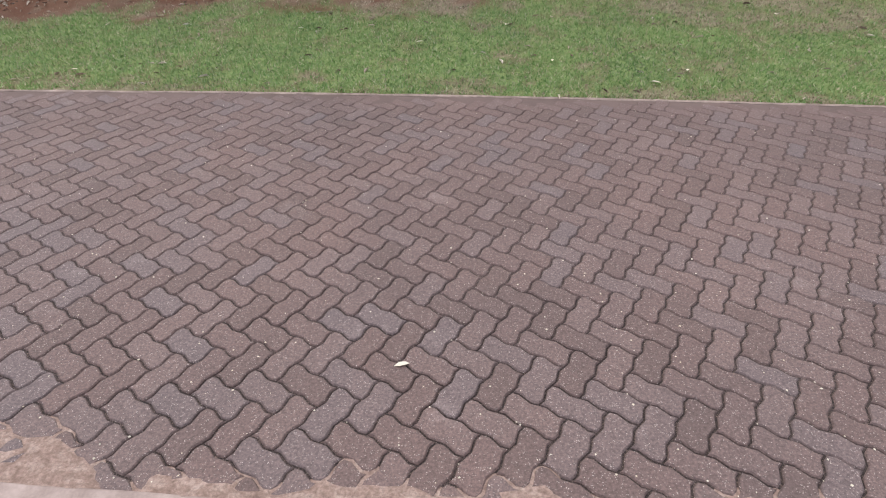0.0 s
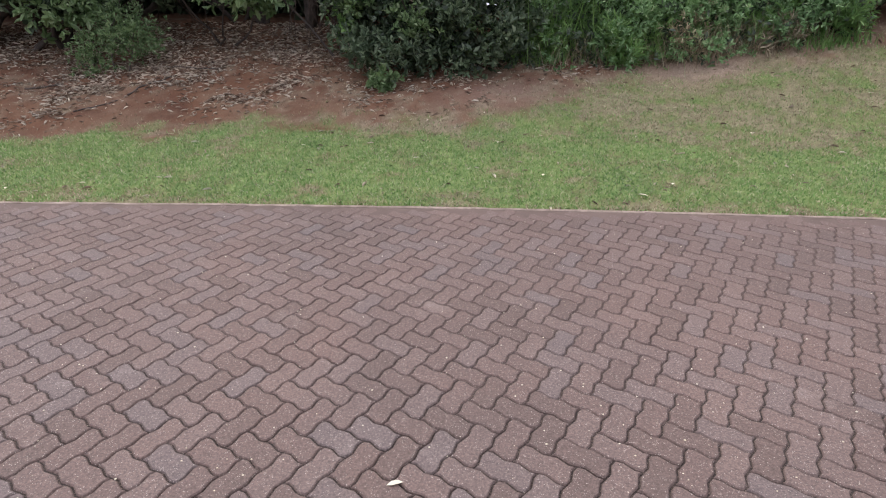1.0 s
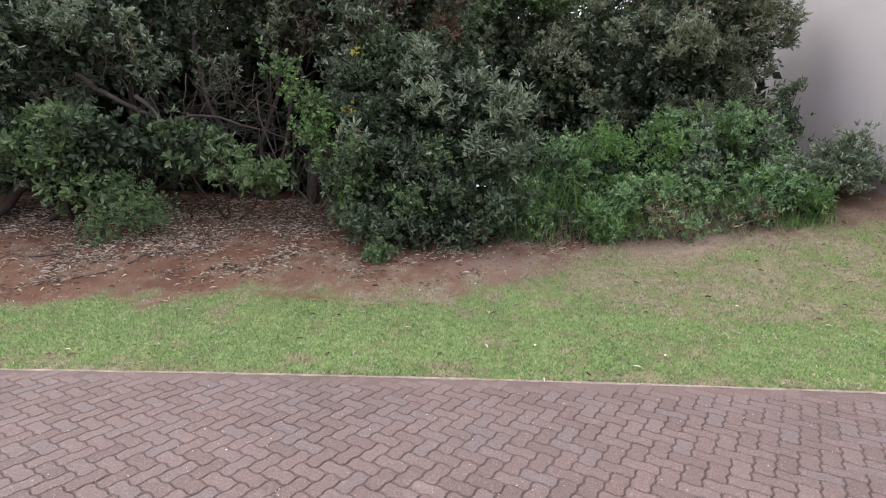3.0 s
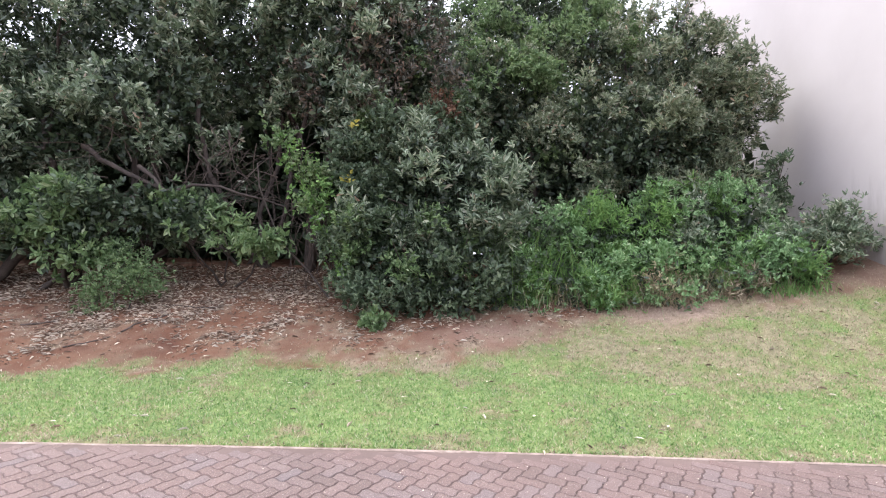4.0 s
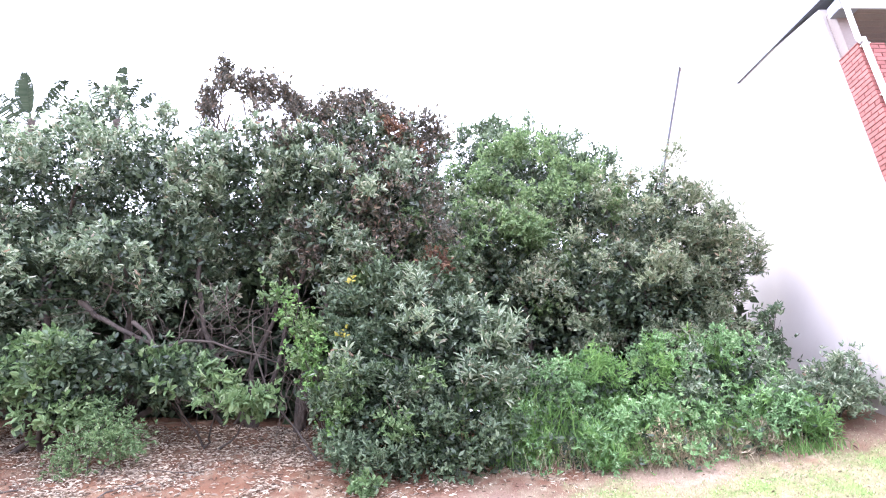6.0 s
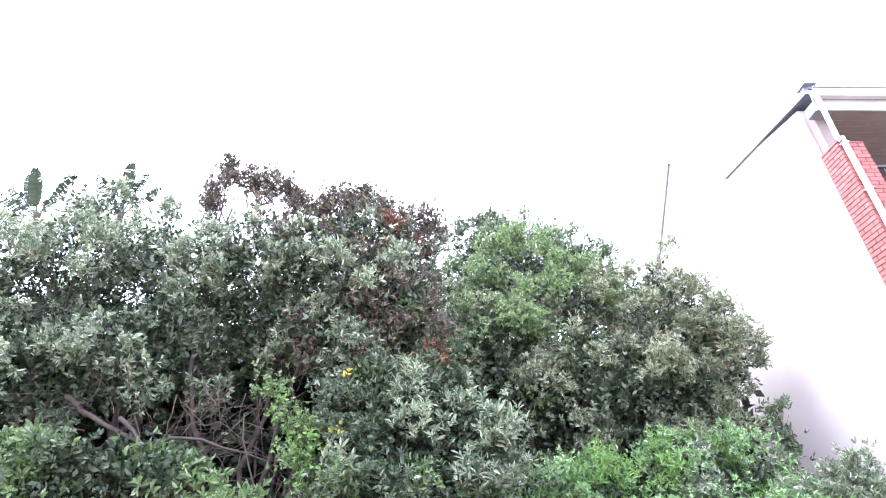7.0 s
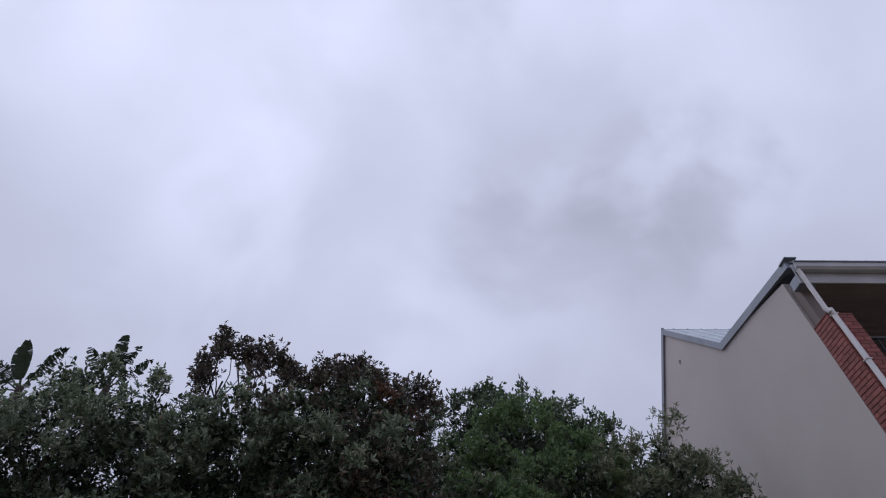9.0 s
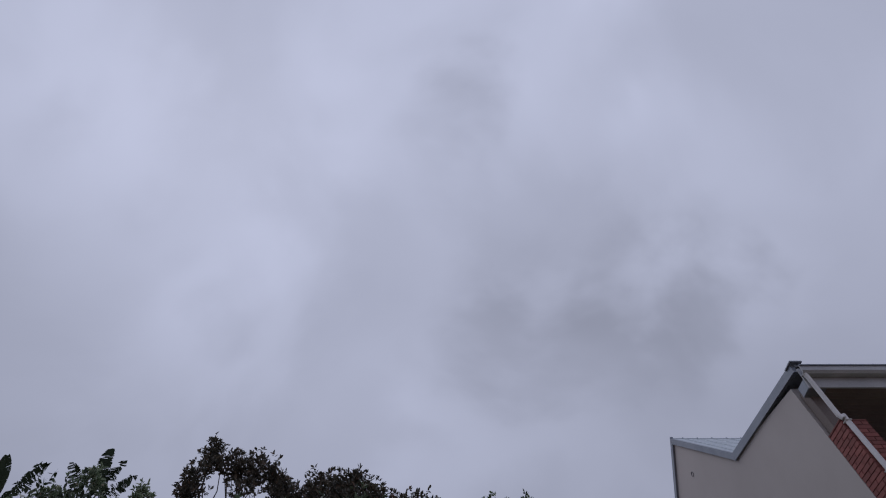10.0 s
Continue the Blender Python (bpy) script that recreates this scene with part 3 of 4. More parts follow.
    pipe("downpipe", [(x + 0.03, front_y(8.02) - 0.52, 8.04), (x + 0.03, front_y(5.0) - 0.52, 5.0), (x + 0.03, front_y(1.8) - 0.52, 1.8)], 0.045)
    for z in (7.9, 6.9, 5.4, 3.6):
        bm = box(bmesh.new(), x - 0.022, x + 0.082, 7.645, 7.756, z, z + 0.018, 0.003)
        add("pipe_bracket", raked(bm), M_WHITE)
    # balcony: slab, upstand, railing with bars
    add("balcony_slab", box(bmesh.new(), WALL_X + 0.47, 17.0, 8.0, 10.2, 5.55, 5.80), M_PLASTER)
    add("balcony_slab", box(bmesh.new(), WALL_X + 0.47, 17.0, 7.9, 8.15, 5.50, 6.35), M_WHITE, "white balcony upstand")
    rail = add("balcony_railing", box(bmesh.new(), WALL_X + 0.45, 17.0, 8.03, 8.09, 7.66, 7.71, 0.006), M_METAL, "dark metal balcony railing")
    add("bottom_rail", box(bmesh.new(), WALL_X + 0.45, 17.0, 8.04, 8.08, 6.45, 6.49), M_METAL, parent=rail)
    bm0 = box(bmesh.new(), -0.009, 0.009, 8.05, 8.07, 6.49, 7.66)
    bar = add("bar", bm0, M_METAL, parent=rail)
    bar.location = (WALL_X + 0.55, 0, 0)
    for k in range(1, 60):
        o = bar.copy()
        scene.collection.objects.link(o)
        o.location = (WALL_X + 0.55 + 0.115 * k, 0, 0)
    # front window behind the balcony, and a second brick return
    win = add("window", box(bmesh.new(), 8.6, 11.0, 10.16, 10.199, 6.2, 8.2), M_WHITE, "white-framed balcony window")
    for k in range(2):
        add("pane", box(bmesh.new(), 8.68 + 1.16 * k, 9.76 + 1.16 * k, 10.145, 10.158, 6.28, 8.12), M_GLASS, parent=win)
    # small vent near the gable's peak
    v, f = tubes([[(np.array((WALL_X - 0.015, 13.38, 10.85)), 0.06), (np.array((WALL_X + 0.02, 13.38, 10.85)), 0.065)]], 12)
    ob = arrays("vent", v, f, M_FLASH, house, "small round wall vent")
    ob.location = -house.location
    # bricks of the pier: stretcher and header courses
    def brick_mesh(a, b, c):
        bm = box(bmesh.new(), -a / 2, a / 2, -b / 2, b / 2, -c / 2, c / 2)
        me = bpy.data.meshes.new("brick")
        bm.to_mesh(me)
        bm.free()
        me.materials.append(M_BRICK)
        return me
    long_x, long_y, half = brick_mesh(0.219, 0.103, 0.070), brick_mesh(0.103, 0.219, 0.070), brick_mesh(0.103, 0.103, 0.070)
    rng = random.Random(4)
    z, row = 7.925, 0
    while z > 3.4:
        if row % 2 == 0:
            put = [(long_y, WALL_X + 0.055, 8.105), (long_y, WALL_X + 0.055, 7.873), (long_x, WALL_X + 0.229, 7.815), (half, WALL_X + 0.403, 7.815)]
        else:
            put = [(half, WALL_X + 0.055, 8.163), (long_y, WALL_X + 0.055, 7.989), (long_x, WALL_X + 0.113, 7.815), (long_x, WALL_X + 0.345, 7.815)]
        for me, x, y in put:
            o = new("brick", me)
            o.parent = pier
            o.location = (x + rng.uniform(-0.002, 0.002), y - RAKE * (7.98 - z) + rng.uniform(-0.002, 0.002), z)
        z -= 0.085
        row += 1
    return house


build_house()


# ---------------------------------------------------------------- shrubs and trees
def plant(name, seed, lobes, stems, foliage, label, category, stem_mat=None, group=""):
    """A shrub: an Empty at its foot, stems and branches, and one or more kinds of leaf clumps.
    foliage: (part name, material, lobe indices or None, clusters, per, k, length, width, extra settings)."""
    rng = np.random.default_rng(seed)
    foot = (stems[0][0], stems[0][1], ground_z(stems[0][0], stems[0][1]) - 0.03)
    ob = empty(name, foot, label, category, group)
    for sx, sy, r, targets in stems:
        z = ground_z(sx, sy) - 0.12
        paths = []
        for k in targets:
            c = np.array(lobes[k][:3])
            paths.append(limb(rng, (sx + rng.normal(0, 0.05), sy + rng.normal(0, 0.05), z), c, r * rng.uniform(0.6, 1.0), r * 0.3, 0.10, 8))
            for _ in range(5):
                e = c + unit(rng.normal(0, 1, 3)) * np.array(lobes[k][3:6]) * 0.85
                paths.append(limb(rng, c * 0.8 + np.array((sx, sy, z)) * 0.2, e, r * 0.3, 0.006, 0.12, 5))
        v, f = tubes(paths, 7)
        t = arrays("trunk", v - np.array(foot), f, stem_mat or M_BARK, ob, "", True)
    for pname, mat, which, clusters, per, k, length, width, extra in foliage:
        use = [lobes[i] for i in which] if which else lobes
        v, f = crown(rng, use, clusters, per, k, length, width, **extra)
        arrays(pname, v - np.array(foot, dtype=np.float32), f, mat, ob)
    return ob


plant("large_shrub", 11,
      [(-7.19, 10.4, 6.2, 1.6, 1.4, 1.35), (-5.15, 10.3, 6.2, 1.5, 1.4, 1.3), (-8.7, 10.2, 5.5, 1.6, 1.5, 1.6), (-6.98, 9.8, 4.6, 1.4, 1.1, 1.0),
       (-5.1, 9.8, 4.75, 1.3, 1.1, 0.9), (-9.2, 9.8, 3.6, 1.5, 1.3, 1.3), (-6.0, 10.4, 7.2, 0.6, 0.6, 0.6), (-8.0, 10.6, 7.2, 0.7, 0.6, 0.6), (-5.5, 10.3, 7.7, 0.22, 0.2, 0.35), (-7.5, 10.3, 8.0, 0.3, 0.3, 0.5), (-6.92, 10.3, 8.0, 0.25, 0.25, 0.45), (-4.75, 10.3, 7.3, 0.25, 0.25, 0.35)],
      [(-6.9, 10.3, 0.13, (0, 3, 2)), (-5.6, 10.6, 0.11, (1, 4))],
      [("crown", M_LEAF_GREY, None, 1500, 5, 7, 0.108, 0.34, dict(bough=0.36)),
       ("inner_leaves", M_LEAF_SHADED, None, 1250, 5, 5, 0.13, 0.46, dict(inner=0.25, outer=0.95, spread=0.16, bough=0, plain=True))],
      "tall grey-green broadleaf shrub overhanging the soil bank", "shrub")
plant("tree", 12,
      [(-3.33, 10.2, 6.2, 1.4, 1.3, 1.35), (-1.73, 10.1, 6.3, 1.4, 1.3, 1.45), (-0.85, 9.8, 5.7, 0.85, 0.9, 1.1), (-4.35, 10.3, 8.2, 0.45, 0.45, 0.7),
       (-3.5, 10.4, 8.2, 0.45, 0.4, 0.65), (-1.54, 10.3, 8.0, 0.5, 0.5, 0.55), (-0.62, 10.2, 7.5, 0.5, 0.5, 0.6), (-1.6, 9.6, 5.0, 0.75, 0.8, 0.85), (-2.5, 10.3, 7.8, 0.5, 0.5, 0.55),
       (-4.6, 10.3, 9.25, 0.16, 0.15, 0.35), (-4.02, 10.3, 8.95, 0.28, 0.2, 0.3), (-3.62, 10.3, 8.85, 0.25, 0.2, 0.3), (-3.08, 10.3, 8.5, 0.22, 0.2, 0.28), (-4.85, 10.3, 8.55, 0.2, 0.2, 0.35),
       (-2.45, 10.3, 8.2, 0.22, 0.2, 0.28), (-1.62, 10.3, 8.5, 0.2, 0.2, 0.32), (-1.2, 10.3, 8.3, 0.25, 0.2, 0.25), (-0.62, 10.3, 8.0, 0.25, 0.2, 0.28), (-0.33, 10.2, 7.7, 0.22, 0.2, 0.3),
       (-0.45, 9.5, 4.7, 0.65, 0.55, 0.85), (-1.05, 9.35, 4.3, 0.65, 0.5, 0.8), (0.15, 9.4, 4.0, 0.5, 0.45, 0.6), (-0.05, 9.45, 5.5, 0.35, 0.35, 0.75), (-0.9, 9.5, 7.0, 0.5, 0.4, 0.5)],
      [(-2.4, 10.4, 0.12, (0, 1, 7)), (-1.6, 10.2, 0.09, (2, 5, 6)), (-3.2, 10.4, 0.07, (3, 4, 8)), (-3.6, 10.4, 0.05, (9, 10, 12))],
      [("crown", M_LEAF_GREY, [0, 1, 7, 20], 860, 5, 7, 0.108, 0.34, dict(bough=0.36)),
       ("bronze_leaves", M_LEAF_PURPLE, [1, 2, 3, 4, 5, 6, 8, 19], 900, 5, 6, 0.088, 0.40, dict()),
       ("rusty_leaves", M_LEAF_RUST, [22, 23], 70, 5, 6, 0.085, 0.36, dict(bough=0.15)),
       ("lower_crown", M_LEAF_MID, [19, 20, 21], 260, 5, 6, 0.085, 0.42, dict(bough=0.2)),
       ("upper_crown", M_LEAF_PURPLE, list(range(9, 19)), 330, 5, 6, 0.078, 0.38, dict(spread=0.06, inner=0.2, rise=1.2, bough=0)),
       ("inner_leaves", M_LEAF_SHADED, [0, 1, 2, 7], 850, 5, 5, 0.13, 0.46, dict(inner=0.25, outer=0.95, spread=0.16, bough=0, plain=True))],
      "tall shrubby tree with grey-green and bronze-tinted leaves", "tree")
plant("shrub", 13,
      [(-0.32, 8.9, 3.2, 0.95, 0.8, 0.95), (0.38, 8.8, 3.05, 0.75, 0.7, 0.8), (-0.6, 8.5, 2.25, 0.85, 0.7, 0.8), (0.17, 8.4, 2.1, 0.75, 0.6, 0.75), (-0.4, 8.3, 1.75, 0.85, 0.4, 0.4), (0.1, 8.9, 3.9, 0.3, 0.25, 0.35), (-0.6, 9.0, 3.9, 0.3, 0.25, 0.4), (0.65, 8.8, 3.5, 0.3, 0.25, 0.3), (-1.15, 8.6, 2.5, 0.45, 0.4, 0.6), (0.75, 8.6, 1.75, 0.4, 0.3, 0.3), (-1.0, 8.45, 1.75, 0.35, 0.25, 0.3)],
      [(-0.1, 8.8, 0.06, (0, 1, 2, 3))],
      [("lower_crown", M_LEAF_MID, [2, 3, 4, 8, 9, 10], 190, 5, 6, 0.088, 0.40, dict(bough=0.3)),
       ("fresh_leaves", M_LEAF_GREEN, [2, 3, 4, 8, 9, 10], 170, 5, 6, 0.078, 0.42, dict(bough=0.22)),
       ("crown", M_LEAF_GREY, [0, 1, 5, 6, 7], 320, 5, 7, 0.118, 0.30, dict(rise=0.6, bough=0.34)),
       ("inner_leaves", M_LEAF_SHADED, None, 520, 5, 6, 0.10, 0.42, dict(inner=0.25, outer=0.85, spread=0.14, bough=0, plain=True))],
      "dense silvery grey-green shrub at the top of the soil bank", "shrub")
# Added backing mass closes the sky gaps; its leaves take the shade tone.
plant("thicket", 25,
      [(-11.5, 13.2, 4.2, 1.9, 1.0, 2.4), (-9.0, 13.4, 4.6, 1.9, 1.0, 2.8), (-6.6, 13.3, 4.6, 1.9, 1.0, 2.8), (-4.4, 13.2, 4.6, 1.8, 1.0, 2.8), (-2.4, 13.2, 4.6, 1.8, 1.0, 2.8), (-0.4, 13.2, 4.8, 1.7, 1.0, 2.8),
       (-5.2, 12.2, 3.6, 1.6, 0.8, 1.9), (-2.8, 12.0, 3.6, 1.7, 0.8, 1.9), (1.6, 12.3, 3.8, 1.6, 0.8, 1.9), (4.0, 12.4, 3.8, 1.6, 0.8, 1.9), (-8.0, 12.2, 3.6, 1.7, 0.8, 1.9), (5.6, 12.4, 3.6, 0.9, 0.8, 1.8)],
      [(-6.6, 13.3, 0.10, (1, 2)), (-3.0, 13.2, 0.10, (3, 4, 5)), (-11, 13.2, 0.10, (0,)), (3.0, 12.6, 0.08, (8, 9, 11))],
      [("leaves", M_LEAF_SHADED, None, 4200, 4, 5, 0.27, 0.6, dict(spread=0.2, inner=0.2, outer=1.0, bough=0, plain=True))],
      "dense thicket added behind the shrubs, shade put into its leaf colour", "thicket")
plant("climbing_creeper", 14,
      [(-2.42, 8.95, 4.0, 0.14, 0.25, 0.42), (-2.2, 8.9, 3.4, 0.20, 0.25, 0.40), (-1.85, 8.75, 2.95, 0.26, 0.25, 0.32), (-1.5, 8.7, 2.35, 0.28, 0.25, 0.45), (-0.9, 9.1, 4.2, 0.4, 0.3, 0.5), (-0.5, 9.3, 4.9, 0.4, 0.3, 0.5), (-1.2, 9.0, 3.5, 0.5, 0.3, 0.7),
       (-1.34, 8.62, 4.12, 0.09, 0.08, 0.10), (-1.42, 8.6, 3.28, 0.10, 0.08, 0.20), (-1.25, 8.6, 2.0, 0.3, 0.25, 0.35)],
      [(-1.7, 8.9, 0.02, (0, 1, 2, 4))],
      [("leaves", M_LEAF_GREEN, [0, 1, 2, 3, 4, 5, 9], 200, 5, 6, 0.068, 0.55, dict(bough=0.15)),
       ("older_leaves", M_LEAF_MID, [6, 9], 220, 5, 6, 0.085, 0.48, dict(bough=0.18)),
       ("young_leaves", M_LEAF_BRIGHT, [0, 1, 2, 3], 62, 5, 6, 0.062, 0.55, dict(bough=0, inner=0.2, outer=1.3)),
       ("yellow_leaves", M_LEAF_YELLOW, [7, 8], 3, 3, 5, 0.08, 0.5, dict(bough=0, spread=0.05))],
      "fresh green creeper climbing through the dark shrubs", "creeper")
plant("rounded_tree", 15,
      [(1.58, 12.2, 7.2, 1.25, 1.2, 1.2), (2.68, 11.7, 6.2, 1.35, 1.2, 1.3), (1.37, 11.2, 5.3, 1.2, 1.1, 1.2), (2.8, 10.9, 4.5, 1.4, 1.2, 1.2), (1.3, 10.9, 4.0, 1.1, 1.0, 1.1), (0.5, 11.2, 5.6, 0.8, 0.8, 1.3)],
      [(2.0, 11.8, 0.12, (0, 1, 2, 3))],
      [("crown", M_LEAF_GREEN, [0, 1, 2], 1100, 5, 7, 0.080, 0.42, dict()),
       ("lower_leaves", M_LEAF_OLIVE, [2, 3, 4, 5], 850, 5, 7, 0.085, 0.38, dict()),
       ("inner_leaves", M_LEAF_SHADED, None, 800, 5, 5, 0.12, 0.46, dict(inner=0.25, outer=0.85, spread=0.16, bough=0, plain=True))],
      "rounded green broadleaf tree behind the undergrowth", "tree")
plant("olive_tree", 16,
      [(4.6, 11.0, 5.7, 1.15, 1.1, 1.25), (4.0, 10.7, 4.4, 1.05, 1.1, 1.2), (5.1, 10.8, 5.15, 0.84, 0.8, 1.0), (4.7, 11.0, 7.3, 0.3, 0.3, 0.6), (3.7, 11.3, 6.2, 0.8, 0.8, 0.8), (4.85, 10.3, 3.5, 0.5, 0.4, 0.5), (5.65, 10.8, 6.1, 0.5, 0.5, 0.6), (5.75, 10.8, 5.3, 0.48, 0.5, 0.55), (5.3, 10.9, 6.75, 0.32, 0.3, 0.35)],
      [(4.5, 11.0, 0.08, (0, 1, 2, 3, 4))],
      [("crown", M_LEAF_OLIVE, None, 1350, 5, 7, 0.098, 0.27, dict()),
       ("inner_leaves", M_LEAF_SHADED, [0, 1, 2], 500, 5, 5, 0.11, 0.40, dict(inner=0.25, outer=0.85, spread=0.16, bough=0, plain=True))],
      "narrow-leaved grey-green tree close to the house wall", "tree")
plant("tall_tree", 17,
      [(1.0, 13.7, 8.6, 1.2, 1.1, 1.35), (2.3, 13.7, 8.7, 1.3, 1.1, 1.35), (3.5, 13.6, 8.2, 1.1, 1.1, 1.0), (4.6, 13.4, 7.2, 1.0, 1.0, 1.0)],
      [(2.3, 14.6, 0.16, (0, 1, 2))],
      [("crown", M_LEAF_MID, None, 950, 5, 6, 0.115, 0.36, dict(rise=0.8, bough=0.35)),
       ("inner_leaves", M_LEAF_SHADED, None, 400, 5, 5, 0.13, 0.44, dict(inner=0.25, outer=0.85, spread=0.16, bough=0, plain=True))],
      "deep green tree rising behind the others", "tree")

plant("undergrowth", 18,
      [(1.5, 9.2, 2.1, 0.8, 0.6, 0.85), (2.6, 9.7, 2.4, 0.9, 0.7, 0.8), (3.8, 9.8, 2.6, 1.0, 0.7, 0.85), (4.75, 9.5, 2.6, 0.8, 0.6, 0.85), (5.1, 8.85, 2.0, 0.5, 0.4, 0.35), (3.3, 8.9, 1.78, 1.3, 0.35, 0.34), (2.1, 8.85, 1.66, 0.8, 0.3, 0.3), (4.5, 8.85, 1.88, 0.7, 0.3, 0.32),
       (3.25, 8.72, 1.78, 0.35, 0.2, 0.22), (4.25, 8.68, 1.78, 0.35, 0.2, 0.16), (1.9, 8.72, 1.55, 0.3, 0.2, 0.16)],
      [(3.3, 9.7, 0.02, (1, 2)), (1.6, 9.3, 0.02, (0,)), (4.7, 9.5, 0.02, (3, 4))],
      [("leaves", M_LEAF_FRESH, None, 1050, 5, 7, 0.066, 0.36, dict()),
       ("withered_leaves", M_BLADE_DRY, [8, 9, 10], 60, 5, 6, 0.10, 0.13, dict(bough=0.1)),
       ("broad_leaves", M_LEAF_GREY, [3], 130, 5, 6, 0.10, 0.36, dict()),
       ("young_leaves", M_LEAF_BRIGHT, [1, 2, 4, 5, 6, 7], 560, 5, 6, 0.115, 0.15, dict(bough=0.2)),
       ("inner_leaves", M_LEAF_SHADED, None, 350, 5, 5, 0.10, 0.44, dict(inner=0.25, outer=0.85, spread=0.16, bough=0, plain=True))],
      "bright green leafy undergrowth along the lawn's edge", "undergrowth")
plant("small_shrub", 19,
      [(5.95, 9.1, 2.62, 0.42, 0.40, 0.34), (6.35, 9.05, 2.66, 0.30, 0.33, 0.36), (5.6, 9.2, 2.55, 0.3, 0.3, 0.3)],
      [(6.0, 9.15, 0.03, (0, 1))],
      [("leaves", M_LEAF_GREY, None, 200, 5, 6, 0.088, 0.32, dict(inner=0.3, bough=0.2))],
      "low grey-green shrub against the house wall", "shrub")
plant("sapling", 20,
      [(5.62, 9.7, 3.85, 0.24, 0.2, 0.22), (5.66, 9.7, 3.45, 0.16, 0.2, 0.28)],
      [(5.6, 9.75, 0.02, (0, 1))],
      [("leaves", M_LEAF_MID, None, 26, 4, 6, 0.10, 0.36, dict(spread=0.06, inner=0.3, bough=0))],
      "thin dark-leaved sapling in front of the wall", "sapling")
plant("broadleaf_bush", 21,
      [(-6.5, 9.0, 2.72, 1.1, 0.6, 0.46), (-5.6, 8.9, 2.80, 0.65, 0.5, 0.42), (-4.75, 8.9, 2.78, 0.5, 0.5, 0.32), (-7.6, 8.9, 2.6, 0.9, 0.6, 0.55), (-5.6, 8.75, 2.30, 0.35, 0.35, 0.22), (-3.95, 8.9, 2.8, 0.3, 0.3, 0.18)],
      [(-6.0, 9.3, 0.07, (0, 1, 2)), (-7.4, 9.3, 0.08, (3,))],
      [("leaves", M_LEAF_MID, None, 150, 5, 6, 0.115, 0.46, dict()),
       ("young_leaves", M_LEAF_GREEN, [0, 1, 2, 3, 4, 5], 170, 5, 6, 0.118, 0.44, dict(rise=0.0)),
       ("inner_leaves", M_LEAF_SHADED, None, 320, 5, 6, 0.12, 0.50, dict(inner=0.25, outer=0.9, spread=0.14, bough=0, plain=True))],
      "broad-leaved green bush below the overhanging shrub", "bush")
plant("leafy_branch", 22,
      [(-3.2, 8.7, 2.36, 0.38, 0.3, 0.13), (-3.95, 8.75, 2.52, 0.2, 0.2, 0.09), (-2.75, 8.7, 2.34, 0.28, 0.28, 0.15), (-3.35, 8.75, 2.66, 0.2, 0.2, 0.1)],
      [(-3.6, 9.5, 0.03, (0, 1, 2))],
      [("leaves", M_LEAF_GREEN, None, 34, 5, 6, 0.125, 0.40, dict(spread=0.08, rise=-0.2, bough=0))],
      "low branch with bright green leaves over bare soil", "branch")
plant("seedling_bush", 23,
      [(-5.0, 8.3, 1.55, 0.24, 0.24, 0.3), (-4.5, 8.45, 1.78, 0.42, 0.25, 0.26), (-4.75, 8.6, 2.1, 0.32, 0.3, 0.28)],
      [(-4.6, 8.35, 0.015, (0, 1, 2))],
      [("leaves", M_LEAF_GREEN, None, 190, 5, 6, 0.052, 0.34, dict(spread=0.08, inner=0.2, bough=0))],
      "small fresh green bush rooted in red soil", "bush")
plant("seedling", 24, [(-0.92, 7.8, 1.25, 0.16, 0.14, 0.12)], [(-0.92, 7.8, 0.008, (0,))],
      [("leaves", M_LEAF_GREEN, None, 16, 5, 6, 0.07, 0.5, dict(spread=0.05, inner=0.3, bough=0))], "tiny green seedling on the soil bank", "seedling")


